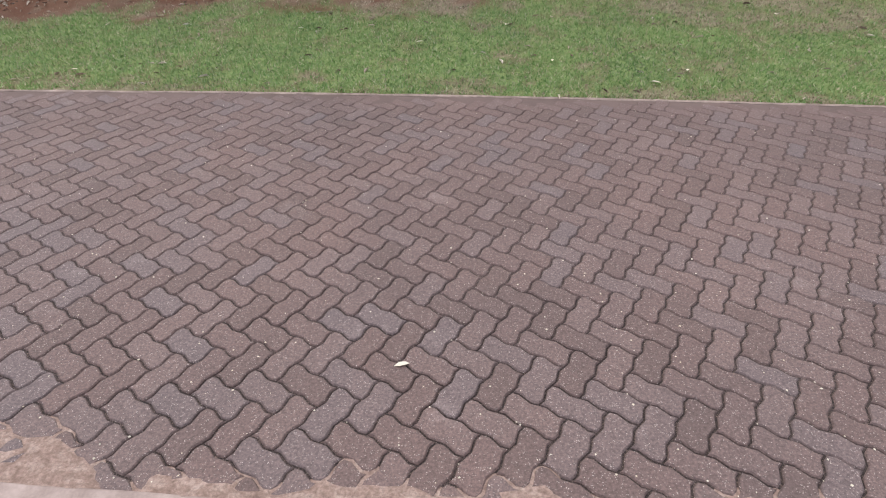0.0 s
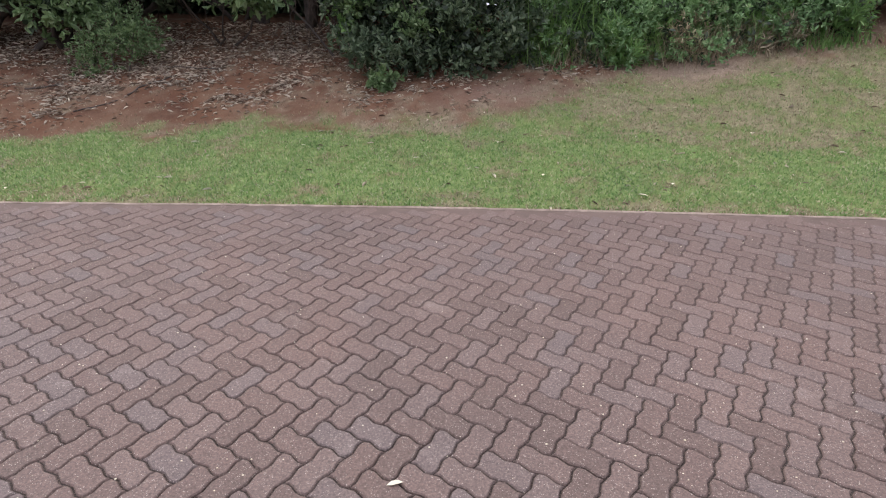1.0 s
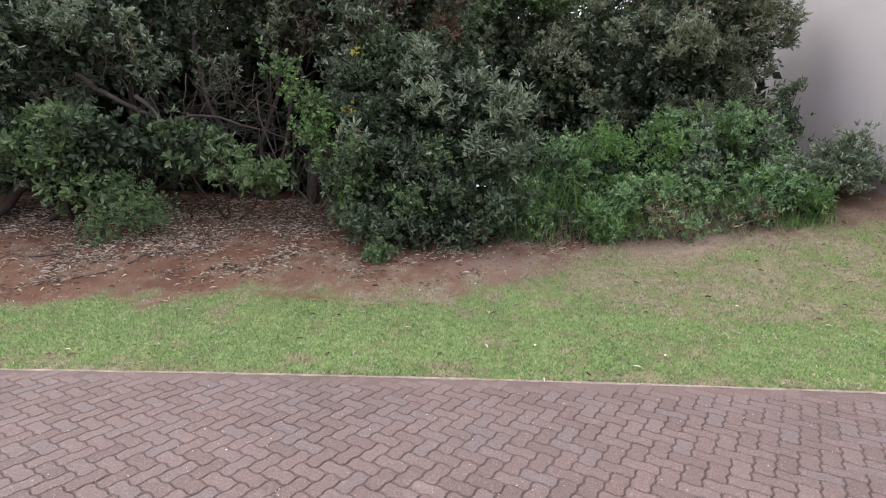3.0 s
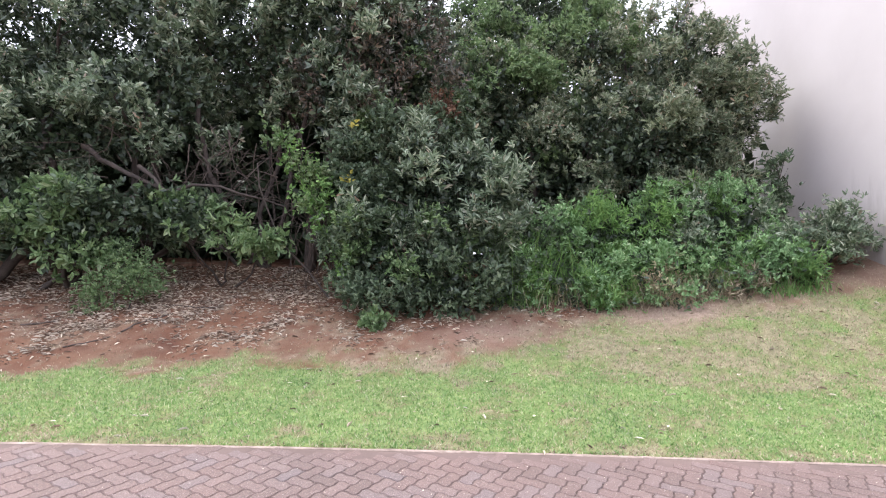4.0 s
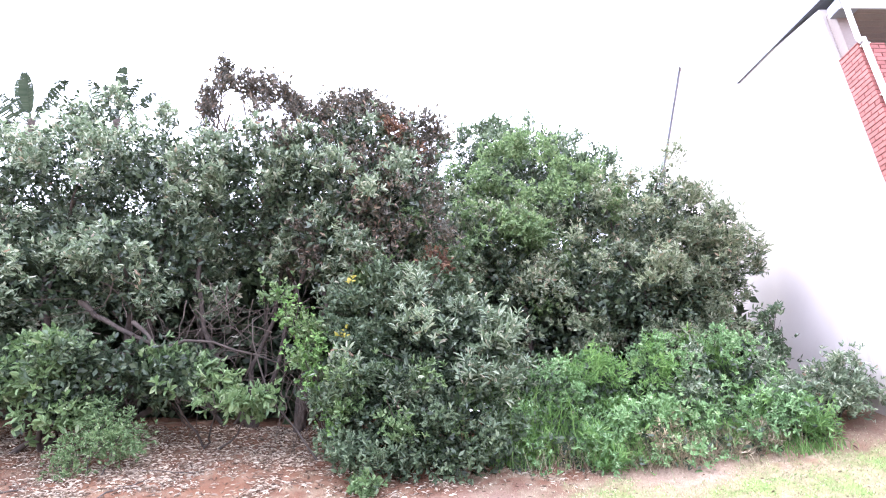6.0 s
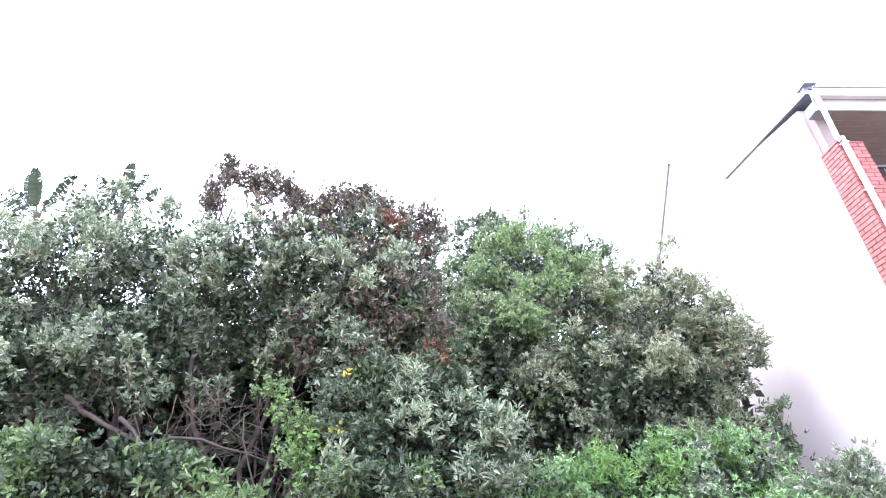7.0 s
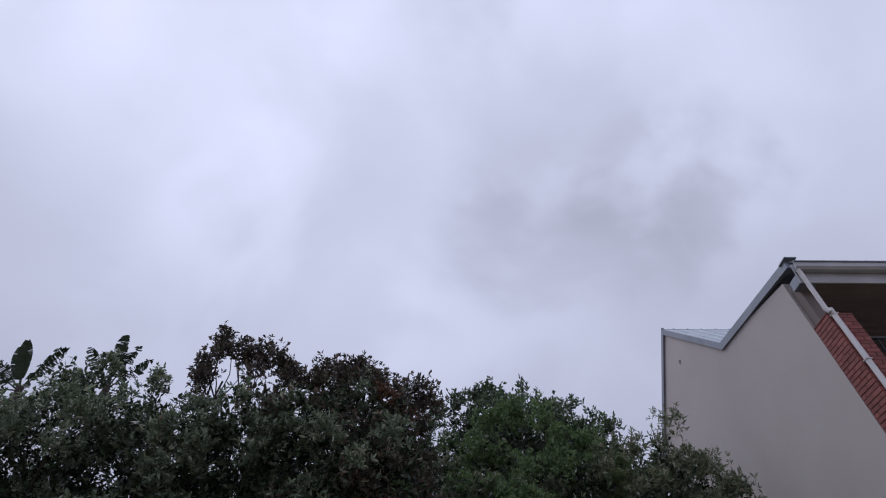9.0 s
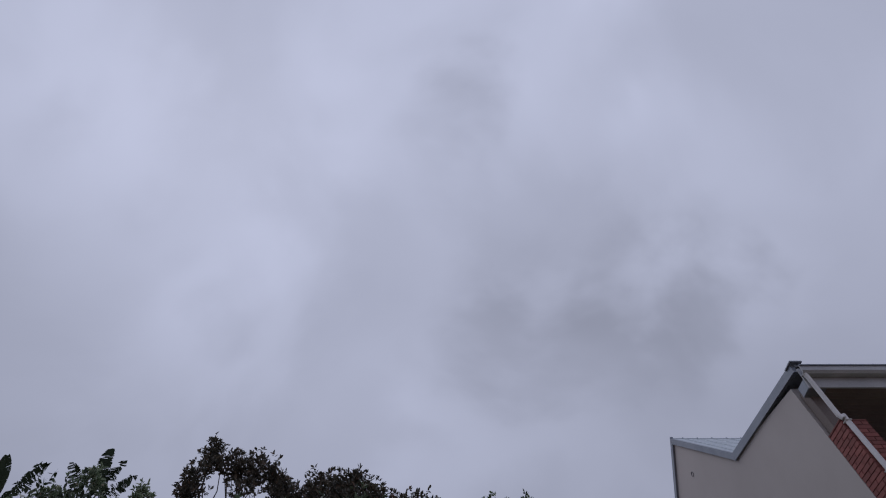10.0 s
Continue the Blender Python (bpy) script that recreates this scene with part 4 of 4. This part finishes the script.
def wild_banana(seed, x, y, top, fan, label):
    """A tall stem with a fan of torn paddle leaves."""
    rng = np.random.default_rng(seed)
    z0 = ground_z(x, y)
    ob = empty("wild_banana", (x, y, z0), label, "palm-like plant", "wild bananas behind the shrubs")
    o = np.array((x, y, z0))
    v, f = tubes([[(np.array((x, y, z0 - 0.1)), 0.14), (np.array((x, y, top - 1.6)), 0.10)]], 9)
    arrays("stem", v - o, f, M_BARK, ob, "", True)
    for k, a in enumerate(fan):
        a = radians(a)
        vs, fs = [], []
        n = 34
        out = np.array((math.sin(a), rng.uniform(-0.25, 0.25), math.cos(a)))
        out /= np.linalg.norm(out)
        side = unit(np.cross(out, np.array((rng.uniform(-0.5, 0.5), 1.0, 0.15))))
        base = np.array((x, y, top - 1.75))
        pet, blade = 0.40, rng.uniform(1.15, 1.5)
        torn = 0.15 if -0.45 < a < -0.15 else 1.0
        rib = lambda s: base + out * (pet + blade * s) - np.array((0, 0, 0.15)) * s * s * abs(math.sin(a))
        for sgn in (-1, 1):
            droop = 0.0
            for i in range(n):
                s0, s1 = i / n, (i + 1) / n
                if rng.random() < 0.35 * torn:
                    droop = rng.normal(0, 0.07 * torn)
                    s0 += 0.5 / n
                wd = [(0.24 if torn < 0.5 else 0.19) * math.sin(math.pi * min(1, 0.08 + 0.90 * s)) ** 0.55 * (1 + 0.12 * torn * rng.normal()) for s in (s0, s1)]
                tilt = np.array((0, -0.04 + droop, -0.05 - abs(droop)))
                lift = out * (0.07 + droop)
                b0 = len(vs)
                vs += [rib(s0), rib(s1), rib(s1) + sgn * side * wd[1] + lift + tilt, rib(s0) + sgn * side * wd[0] + lift + tilt]
                fs.append((b0, b0 + 1, b0 + 2, b0 + 3))
        leaf = arrays("leaf", np.array(vs) - o, fs, M_BANANA_SILHOUETTE, ob)
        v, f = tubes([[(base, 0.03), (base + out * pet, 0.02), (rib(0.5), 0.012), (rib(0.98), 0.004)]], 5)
        arrays("midrib", v - o, f, M_BANANA_SILHOUETTE, leaf, "", True)


wild_banana(31, -12.35, 15.2, 12.75, (-78, -60, -44, -23, -11, 12, 34), "tall wild banana with torn upright paddle leaves")
wild_banana(32, -9.80, 15.2, 12.8, (-32, 0, 7, 20, 34), "wild banana with torn leaves fanned to one side")


# dead tangle of bare twigs under the overhang, and crooked limbs
def dead_tangle():
    rng = np.random.default_rng(41)
    ob = empty("dead_branches", (-4.2, 9.6, ground_z(-4.2, 9.6)), "tangle of bare dead branches below the overhang", "branches")
    o = np.array(ob.location)
    big = [limb(rng, (-6.0, 9.4, 4.0), (-4.4, 9.1, 3.2), 0.05, 0.03, 0.06, 8), limb(rng, (-4.9, 9.1, 3.6), (-4.35, 9.0, 2.95), 0.04, 0.015, 0.12, 7),
           limb(rng, (-4.4, 9.1, 3.2), (-2.6, 9.3, 3.0), 0.03, 0.015, 0.08, 8), limb(rng, (-5.5, 10.0, 2.0), (-3.9, 9.3, 2.75), 0.06, 0.03, 0.08, 8),
           limb(rng, (-7.4, 9.0, 1.5), (-6.3, 9.6, 2.9), 0.10, 0.07, 0.06, 7), limb(rng, (-6.4, 9.2, 1.6), (-5.3, 9.3, 2.4), 0.05, 0.03, 0.08, 7)]
    v, f = tubes(big, 7)
    arrays("limb", v - o, f, M_BARK, ob, "", True)
    fine = []
    for _ in range(170):
        a = np.array((rng.uniform(-5.8, -2.0), rng.uniform(9.0, 10.0), rng.uniform(2.5, 4.3)))
        b = a + np.array((rng.normal(0, 0.6), rng.normal(0, 0.2), rng.normal(-0.35, 0.5)))
        b[2] = max(b[2], 1.9)
        fine.append(limb(rng, a, b, rng.uniform(0.005, 0.012), 0.003, 0.12, 6))
    for _ in range(40):
        a = np.array((rng.uniform(-2.4, -1.2), rng.uniform(8.7, 9.2), rng.uniform(2.3, 3.1)))
        b = a + np.array((rng.normal(0.1, 0.3), rng.normal(-0.1, 0.1), rng.uniform(-1.2, -0.4)))
        b[2] = max(b[2], 1.6)
        fine.append(limb(rng, a, b, rng.uniform(0.005, 0.010), 0.003, 0.12, 6))
    v, f = tubes(fine, 4)
    tagged(arrays("brushwood", v - o, f, M_DEAD, ob), kind="stuff")


dead_tangle()


def fallen_stick(seed, a, b, r, mat, label):
    rng = np.random.default_rng(seed)
    p = limb(rng, (*a, 0), (*b, 0), r, r * 0.6, 0.05, 9)
    p = [(np.array((q[0], q[1], ground_z(q[0], q[1]) + r * 0.7)), s) for q, s in p]
    v, f = tubes([p], 6)
    o = p[0][0]
    ob = arrays("fallen_stick", v - o, f, mat, None, "", True)
    ob.location = o
    tagged(ob, label, "stick", "sticks on the soil bank")


fallen_stick(51, (-4.07, 8.50), (-3.30, 8.46), 0.014, M_BARK, "dark fallen stick on red soil")
fallen_stick(52, (-4.15, 7.50), (-3.85, 8.25), 0.012, M_BARK, "thin dark stick lying up the bank")
fallen_stick(53, (-5.67, 7.80), (-5.25, 7.95), 0.016, M_DEAD, "pale fallen stick among leaf litter")
fallen_stick(54, (-4.6, 7.05), (-4.2, 7.35), 0.010, M_BARK, "short dark stick on bare soil")


# ---------------------------------------------------------------- ground cover
def scatter_blades():
    """Short mown grass over the lawn, drier where the turf is worn."""
    rng = np.random.default_rng(61)
    n = 290000
    x = rng.uniform(-7.5, 9.5, n)
    y = 4.3 + (9.2 - 4.3) * rng.random(n) ** 1.15
    keep_g, keep_d, z = np.zeros(n, bool), np.zeros(n, bool), np.zeros(n)
    for i in range(n):
        if y[i] < far_edge(x[i]) + 0.012 or abs(x[i]) > 0.95 * y[i] + 1.2:
            continue
        g, d, p = cover(x[i], y[i])
        u = rng.random()
        if u < g * 0.95:
            keep_g[i] = True
        elif u < g + d * 0.5:
            keep_d[i] = True
        if keep_g[i] or keep_d[i]:
            z[i] = ground_z(x[i], y[i])
    for name, keep, mat, tall, label in (("lawn_grass", keep_g, M_BLADE, 0.034, "short mown green lawn grass"), ("dry_grass", keep_d, M_BLADE_DRY, 0.027, "short dry straw-coloured turf")):
        b = np.stack([x[keep], y[keep], z[keep] - 0.004], 1)
        m = len(b)
        lean = np.stack([rng.normal(0, 0.75, m), rng.normal(0, 0.75, m), np.ones(m)], 1)
        L = tall * rng.uniform(0.5, 1.4, m)
        side = unit(np.cross(lean, rng.normal(0, 1, (m, 3))))
        w = (0.0046 * rng.uniform(0.7, 1.4, m))[:, None]
        tip = b + unit(lean) * L[:, None]
        v = np.stack([b - side * w, b + side * w, tip], 1).reshape(-1, 3)
        tagged(arrays(name, v, np.arange(3 * m).reshape(-1, 3), mat), label, "grass", kind="stuff")


scatter_blades()


def scatter_tall_grass():
    """Long arching blades in the undergrowth."""
    rng = np.random.default_rng(62)
    pts, col = [], []
    vs, fs = [], []
    spots = [(1.25, 8.8, 0.28, 420, 1.35), (1.2, 8.75, 0.3, 160, 0.85), (2.6, 9.05, 0.5, 420, 0.85), (3.4, 9.1, 0.5, 320, 0.75), (5.2, 8.34, 0.18, 240, 0.24), (4.95, 8.6, 0.2, 160, 0.3), (2.45, 8.72, 0.16, 120, 0.75), (3.0, 9.5, 0.7, 420, 1.2), (4.4, 9.0, 0.4, 140, 0.4), (2.0, 9.0, 0.35, 120, 0.5)]
    for sx, sy, sp, n, tall in spots:
        for _ in range(n):
            x, y = sx + rng.normal(0, sp * 1.3), sy + rng.normal(0.1, sp * 0.5)
            b = np.array((x, y, ground_z(x, y) - 0.02))
            out = unit(np.array((rng.normal(0, 1), rng.normal(-0.3, 0.8), 0)))
            h, w = tall * rng.uniform(0.25, 1.2), rng.uniform(0.005, 0.012)
            side = np.cross(out, (0, 0, 1.0))
            i0 = len(vs)
            for s in (0, 0.35, 0.7, 1.0):
                c = b + out * h * 0.5 * s * s + np.array((0, 0, h * (s - 0.3 * s ** 3)))
                ww = w * (1 - s * 0.92)
                vs += [c - side * ww, c + side * ww]
            for k in range(3):
                fs.append((i0 + 2 * k, i0 + 2 * k + 1, i0 + 2 * k + 3, i0 + 2 * k + 2))
    tagged(arrays("tall_grass", vs, fs, M_LEAF_BRIGHT), "long arching green grass in the undergrowth", "grass", kind="stuff")
    vs, fs = [], []
    for _ in range(1500):
        x = rng.choice([rng.uniform(1.2, 5.3), rng.normal(3.25, 0.35), rng.normal(4.3, 0.3)])
        y = 8.75 + rng.normal(0, 0.12) + 0.05 * math.sin(3 * x)
        b = np.array((x, y, ground_z(x, y) - 0.01))
        e = b + np.array((rng.normal(0, 0.16), rng.normal(-0.06, 0.1), rng.uniform(0.06, 0.42)))
        side = np.array((0.004, 0.002, 0))
        i0 = len(vs)
        vs += [b - side, b + side, e + side * 0.3, e - side * 0.3]
        fs.append((i0, i0 + 1, i0 + 2, i0 + 3))
    tagged(arrays("dead_grass", vs, fs, M_BLADE_DRY), "dead straw stalks fringing the undergrowth", "grass", kind="stuff")


scatter_tall_grass()


def scatter_litter():
    rng = np.random.default_rng(63)
    keep = []
    for _ in range(80000):
        x, y = rng.uniform(-7.5, 2.6), rng.uniform(6.3, 10.4)
        d = (y - soil_line(x) - 0.25) / 0.9
        dens = max(0.0, min(1.0, d)) * (0.10 + 2.0 * max(0.0, lumps(x, y, 1.5, 9.0) + 0.05) + 0.5 * max(0.0, min(1.0, (y - 8.3) / 0.6))) * (0.75 if x < 0.2 else 0.3)
        if rng.random() < dens:
            keep.append((x, y))
    for _ in range(520):
        x = rng.uniform(-6, 8)
        y = rng.uniform(far_edge(x) + 0.05, 8.6)
        keep.append((x, y))
    p = np.array([(x, y, ground_z(x, y) + 0.008) for x, y in keep])
    m = len(p)
    a = rng.uniform(0, 2 * np.pi, m)
    d = np.stack([np.cos(a), np.sin(a), rng.normal(0.05, 0.22, m)], 1)
    up = np.stack([rng.normal(0, 0.35, m), rng.normal(-0.1, 0.35, m), np.ones(m)], 1)
    L = rng.uniform(0.03, 0.10, m)
    v, f = leaves(p, d, up, L, L * rng.uniform(0.10, 0.28, m), 0.35, 0.30)
    tagged(arrays("leaf_litter", v, f, M_LITTER), "dry brown and grey fallen leaves under the shrubs", "leaf litter", kind="stuff")


scatter_litter()


def fallen_leaf(seed, x, y, size, turn, on_paving=False):
    rng = np.random.default_rng(seed)
    z = SLOPE * y + 0.004 if on_paving else ground_z(x, y) + 0.034
    a = radians(turn)
    v, f = leaves(np.zeros((1, 3)), np.array([[math.cos(a), math.sin(a), 0.06]]), np.array([[0, 0.1, 1.0]]), np.array([size]), np.array([size * 0.42]), 0.18, 0.03)
    ob = arrays("fallen_leaf", v, f, M_PALE)
    ob.location = (x, y, z)
    tagged(ob, "pale yellowed fallen leaf on the paving" if on_paving else "pale yellowed fallen leaf lying on the bank", "leaf", "pale fallen leaves")


fallen_leaf(70, -0.235, 1.665, 0.062, 15, True)
for k, (x, y, s, a) in enumerate([(-0.41, 5.63, 0.08, 20), (1.10, 8.35, 0.11, 40), (-2.80, 6.80, 0.10, 50), (-3.15, 6.35, 0.07, 10), (-3.35, 5.0, 0.07, 0),
                                  (0.45, 6.1, 0.06, 80), (1.9, 5.0, 0.06, 60), (1.62, 4.75, 0.09, 150), (-1.6, 6.0, 0.06, 30), (0.9, 7.2, 0.07, 10), (0.35, 7.0, 0.07, 100),
                                  (3.2, 6.4, 0.06, 45), (-2.0, 7.4, 0.06, 90), (2.6, 7.1, 0.06, 20), (4.9, 7.2, 0.07, 5), (-3.9, 4.85, 0.06, 120), (0.8, 5.2, 0.06, 75)]):
    fallen_leaf(71 + k, x, y, s, a)


def scatter_grit():
    """Small pale stones and crumbs on the paving."""
    rng = np.random.default_rng(64)
    vs, fs = [], []
    for _ in range(1900):
        x, y = rng.uniform(-4, 4), 1.05 + 3.3 * rng.random() ** 2
        if y < 1.5 and rng.random() < 0.3:
            continue
        r = 0.0012 + 0.0042 * rng.random() ** 3
        c = np.array((x, y, SLOPE * y + r * 0.4))
        i0 = len(vs)
        for q in ((1, 0, 0), (0, 1, 0), (-1, 0, 0), (0, -1, 0), (0, 0, 0.9)):
            vs.append(c + np.array(q) * r * rng.uniform(0.7, 1.3))
        fs += [(i0, i0 + 1, i0 + 4), (i0 + 1, i0 + 2, i0 + 4), (i0 + 2, i0 + 3, i0 + 4), (i0 + 3, i0, i0 + 4)]
    tagged(arrays("grit", vs, fs, M_PALE), "pale grit and crumbs scattered on the paving", "grit", kind="stuff")


scatter_grit()


# ---------------------------------------------------------------- the paved drive
PW = 0.1068                      # half a paver's length
TURN = radians(13.14 - 45)
E1, E2 = (math.cos(TURN), math.sin(TURN)), (-math.sin(TURN), math.cos(TURN))
ORIGIN = (-0.249 - PW * (1.0 * E1[0] + 0.5 * E2[0]), 1.645 - PW * (1.0 * E1[1] + 0.5 * E2[1]))


def build_road():
    xs = np.arange(-12, 12.01, 0.25)
    vs, fs = [], []
    for x in xs:
        f = far_edge(x)
        for y, low in ((1.0, 0.009), (1.0 + 0.4 * (f - 1), 0.008), (1.0 + 0.72 * (f - 1), 0.0062), (f, 0.0060)):
            vs.append((x, y, SLOPE * y - low))
        for y in (f, 1.0):
            vs.append((x, y, SLOPE * y - 0.10))
    for i in range(len(xs) - 1):
        a, b = 6 * i, 6 * i + 6
        fs += [(a + k, b + k, b + (k + 1) % 6, a + (k + 1) % 6) for k in range(6)]
    return tagged(arrays("road", vs, fs, M_JOINT), "drive paved with brown interlocking zigzag pavers in herringbone", "paved drive", kind="structure")


road = build_road()


def paver_outline(na, nb):
    """The zigzag outline of a paver of na by nb units, with its top's edge and its chamfer."""
    A = 0.064
    wave = ((0.0, 0.0), (0.27, A), (0.73, -A))
    pts = []
    for i in range(na):
        pts += [(i + s, h) for s, h in wave]
    for j in range(nb):
        pts += [(na + h, j + s) for s, h in wave]
    for i in range(na, 0, -1):
        pts += [(i - 1 + s, nb + h) for s, h in ((1.0, 0.0), (0.73, -A), (0.27, A))]
    for j in range(nb, 0, -1):
        pts += [(h, j - 1 + s) for s, h in ((1.0, 0.0), (0.73, -A), (0.27, A))]
    return np.array(pts)


def inset(p, d):
    """Move an outline inwards by d."""
    e = np.roll(p, -1, 0) - p
    n = np.stack([-e[:, 1], e[:, 0]], 1)
    n /= np.linalg.norm(n, axis=1)[:, None]
    m = n + np.roll(n, 1, 0)
    m /= (m * m).sum(1)[:, None] * 0.5
    return p + m * d


def paver_mesh(na, nb, name):
    p = paver_outline(na, nb) * PW
    top, shoulder = inset(p, 0.0078), inset(p, 0.0036)
    k = len(p)
    cen = np.array((na, nb)) * PW / 2
    world2 = lambda q: np.stack([(q - cen)[:, 0] * E1[0] + (q - cen)[:, 1] * E2[0], (q - cen)[:, 0] * E1[1] + (q - cen)[:, 1] * E2[1]], 1)
    rings = []
    for q, z in ((shoulder, -0.035), (shoulder, -0.006), (top, 0.0)):
        w = world2(q)
        rings.append(np.concatenate([w, np.full((k, 1), z) + SLOPE * w[:, 1:2]], 1))
    return np.concatenate(rings), k


def build_pavers():
    shapes = {}
    for key, (na, nb) in {"across": (2, 1), "along": (1, 2)}.items():
        v, k = paver_mesh(na, nb, key)
        me = bpy.data.meshes.new("paver")
        faces = [tuple(range(2 * k, 3 * k))]
        for r in range(2):
            faces += [(r * k + i, r * k + (i + 1) % k, (r + 1) * k + (i + 1) % k, (r + 1) * k + i) for i in range(k)]
        me.from_pydata([tuple(q) for q in v], [], faces)
        me.materials.append(M_PAVER)
        shapes[key] = (me, v, k, na, nb)
    rng = random.Random(7)
    spots = []
    for m in range(-60, 61):
        for k in range(-90, 91):
            for key, da, db in (("across", 0, 0), ("along", 3, 0)):
                a, b = k + 2 * m + da, k - 2 * m + db
                na, nb = shapes[key][3:]
                ca, cb = (a + na / 2) * PW, (b + nb / 2) * PW
                x, y = ORIGIN[0] + ca * E1[0] + cb * E2[0], ORIGIN[1] + ca * E1[1] + cb * E2[1]
                if abs(x) < 9 and 1.02 < y < far_edge(x) - 0.07:
                    spots.append((y + 0.3 * abs(x), key, x, y))
    spots.sort()
    far_v, far_f, base = [], [], 0
    for i, (_, key, x, y) in enumerate(spots):
        me, v, k, na, nb = shapes[key]
        dz, tx, ty = rng.uniform(-0.0015, 0.002), rng.uniform(-0.008, 0.008), rng.uniform(-0.008, 0.008)
        z = SLOPE * y + dz + 0.0025 * lumps(x, y, 0.9, 6.0)
        if i < 300:
            o = new("paver", me)
            o.parent = road
            o.location, o.rotation_euler = (x, y, z), (tx, ty, rng.uniform(-0.008, 0.008))
        else:
            q = v + np.array((x, y, z))
            q[:, 2] += tx * v[:, 1] - ty * v[:, 0]
            far_v.append(q)
            far_f.append((base, k))
            base += 3 * k
    vs = np.concatenate(far_v)
    quads = np.concatenate([np.array([(b + r * k + i, b + r * k + (i + 1) % k, b + (r + 1) * k + (i + 1) % k, b + (r + 1) * k + i) for r in range(2) for i in range(k)]) for b, k in far_f])
    me = bpy.data.meshes.new("paver_field")
    tops = [tuple(range(b + 2 * k, b + 3 * k)) for b, k in far_f]
    me.from_pydata(vs.tolist(), [], quads.tolist() + tops)
    me.materials.append(M_PAVER_FAR)
    o = new("paver_field", me)
    o.parent = road
    tagged(o, kind="stuff")


build_pavers()
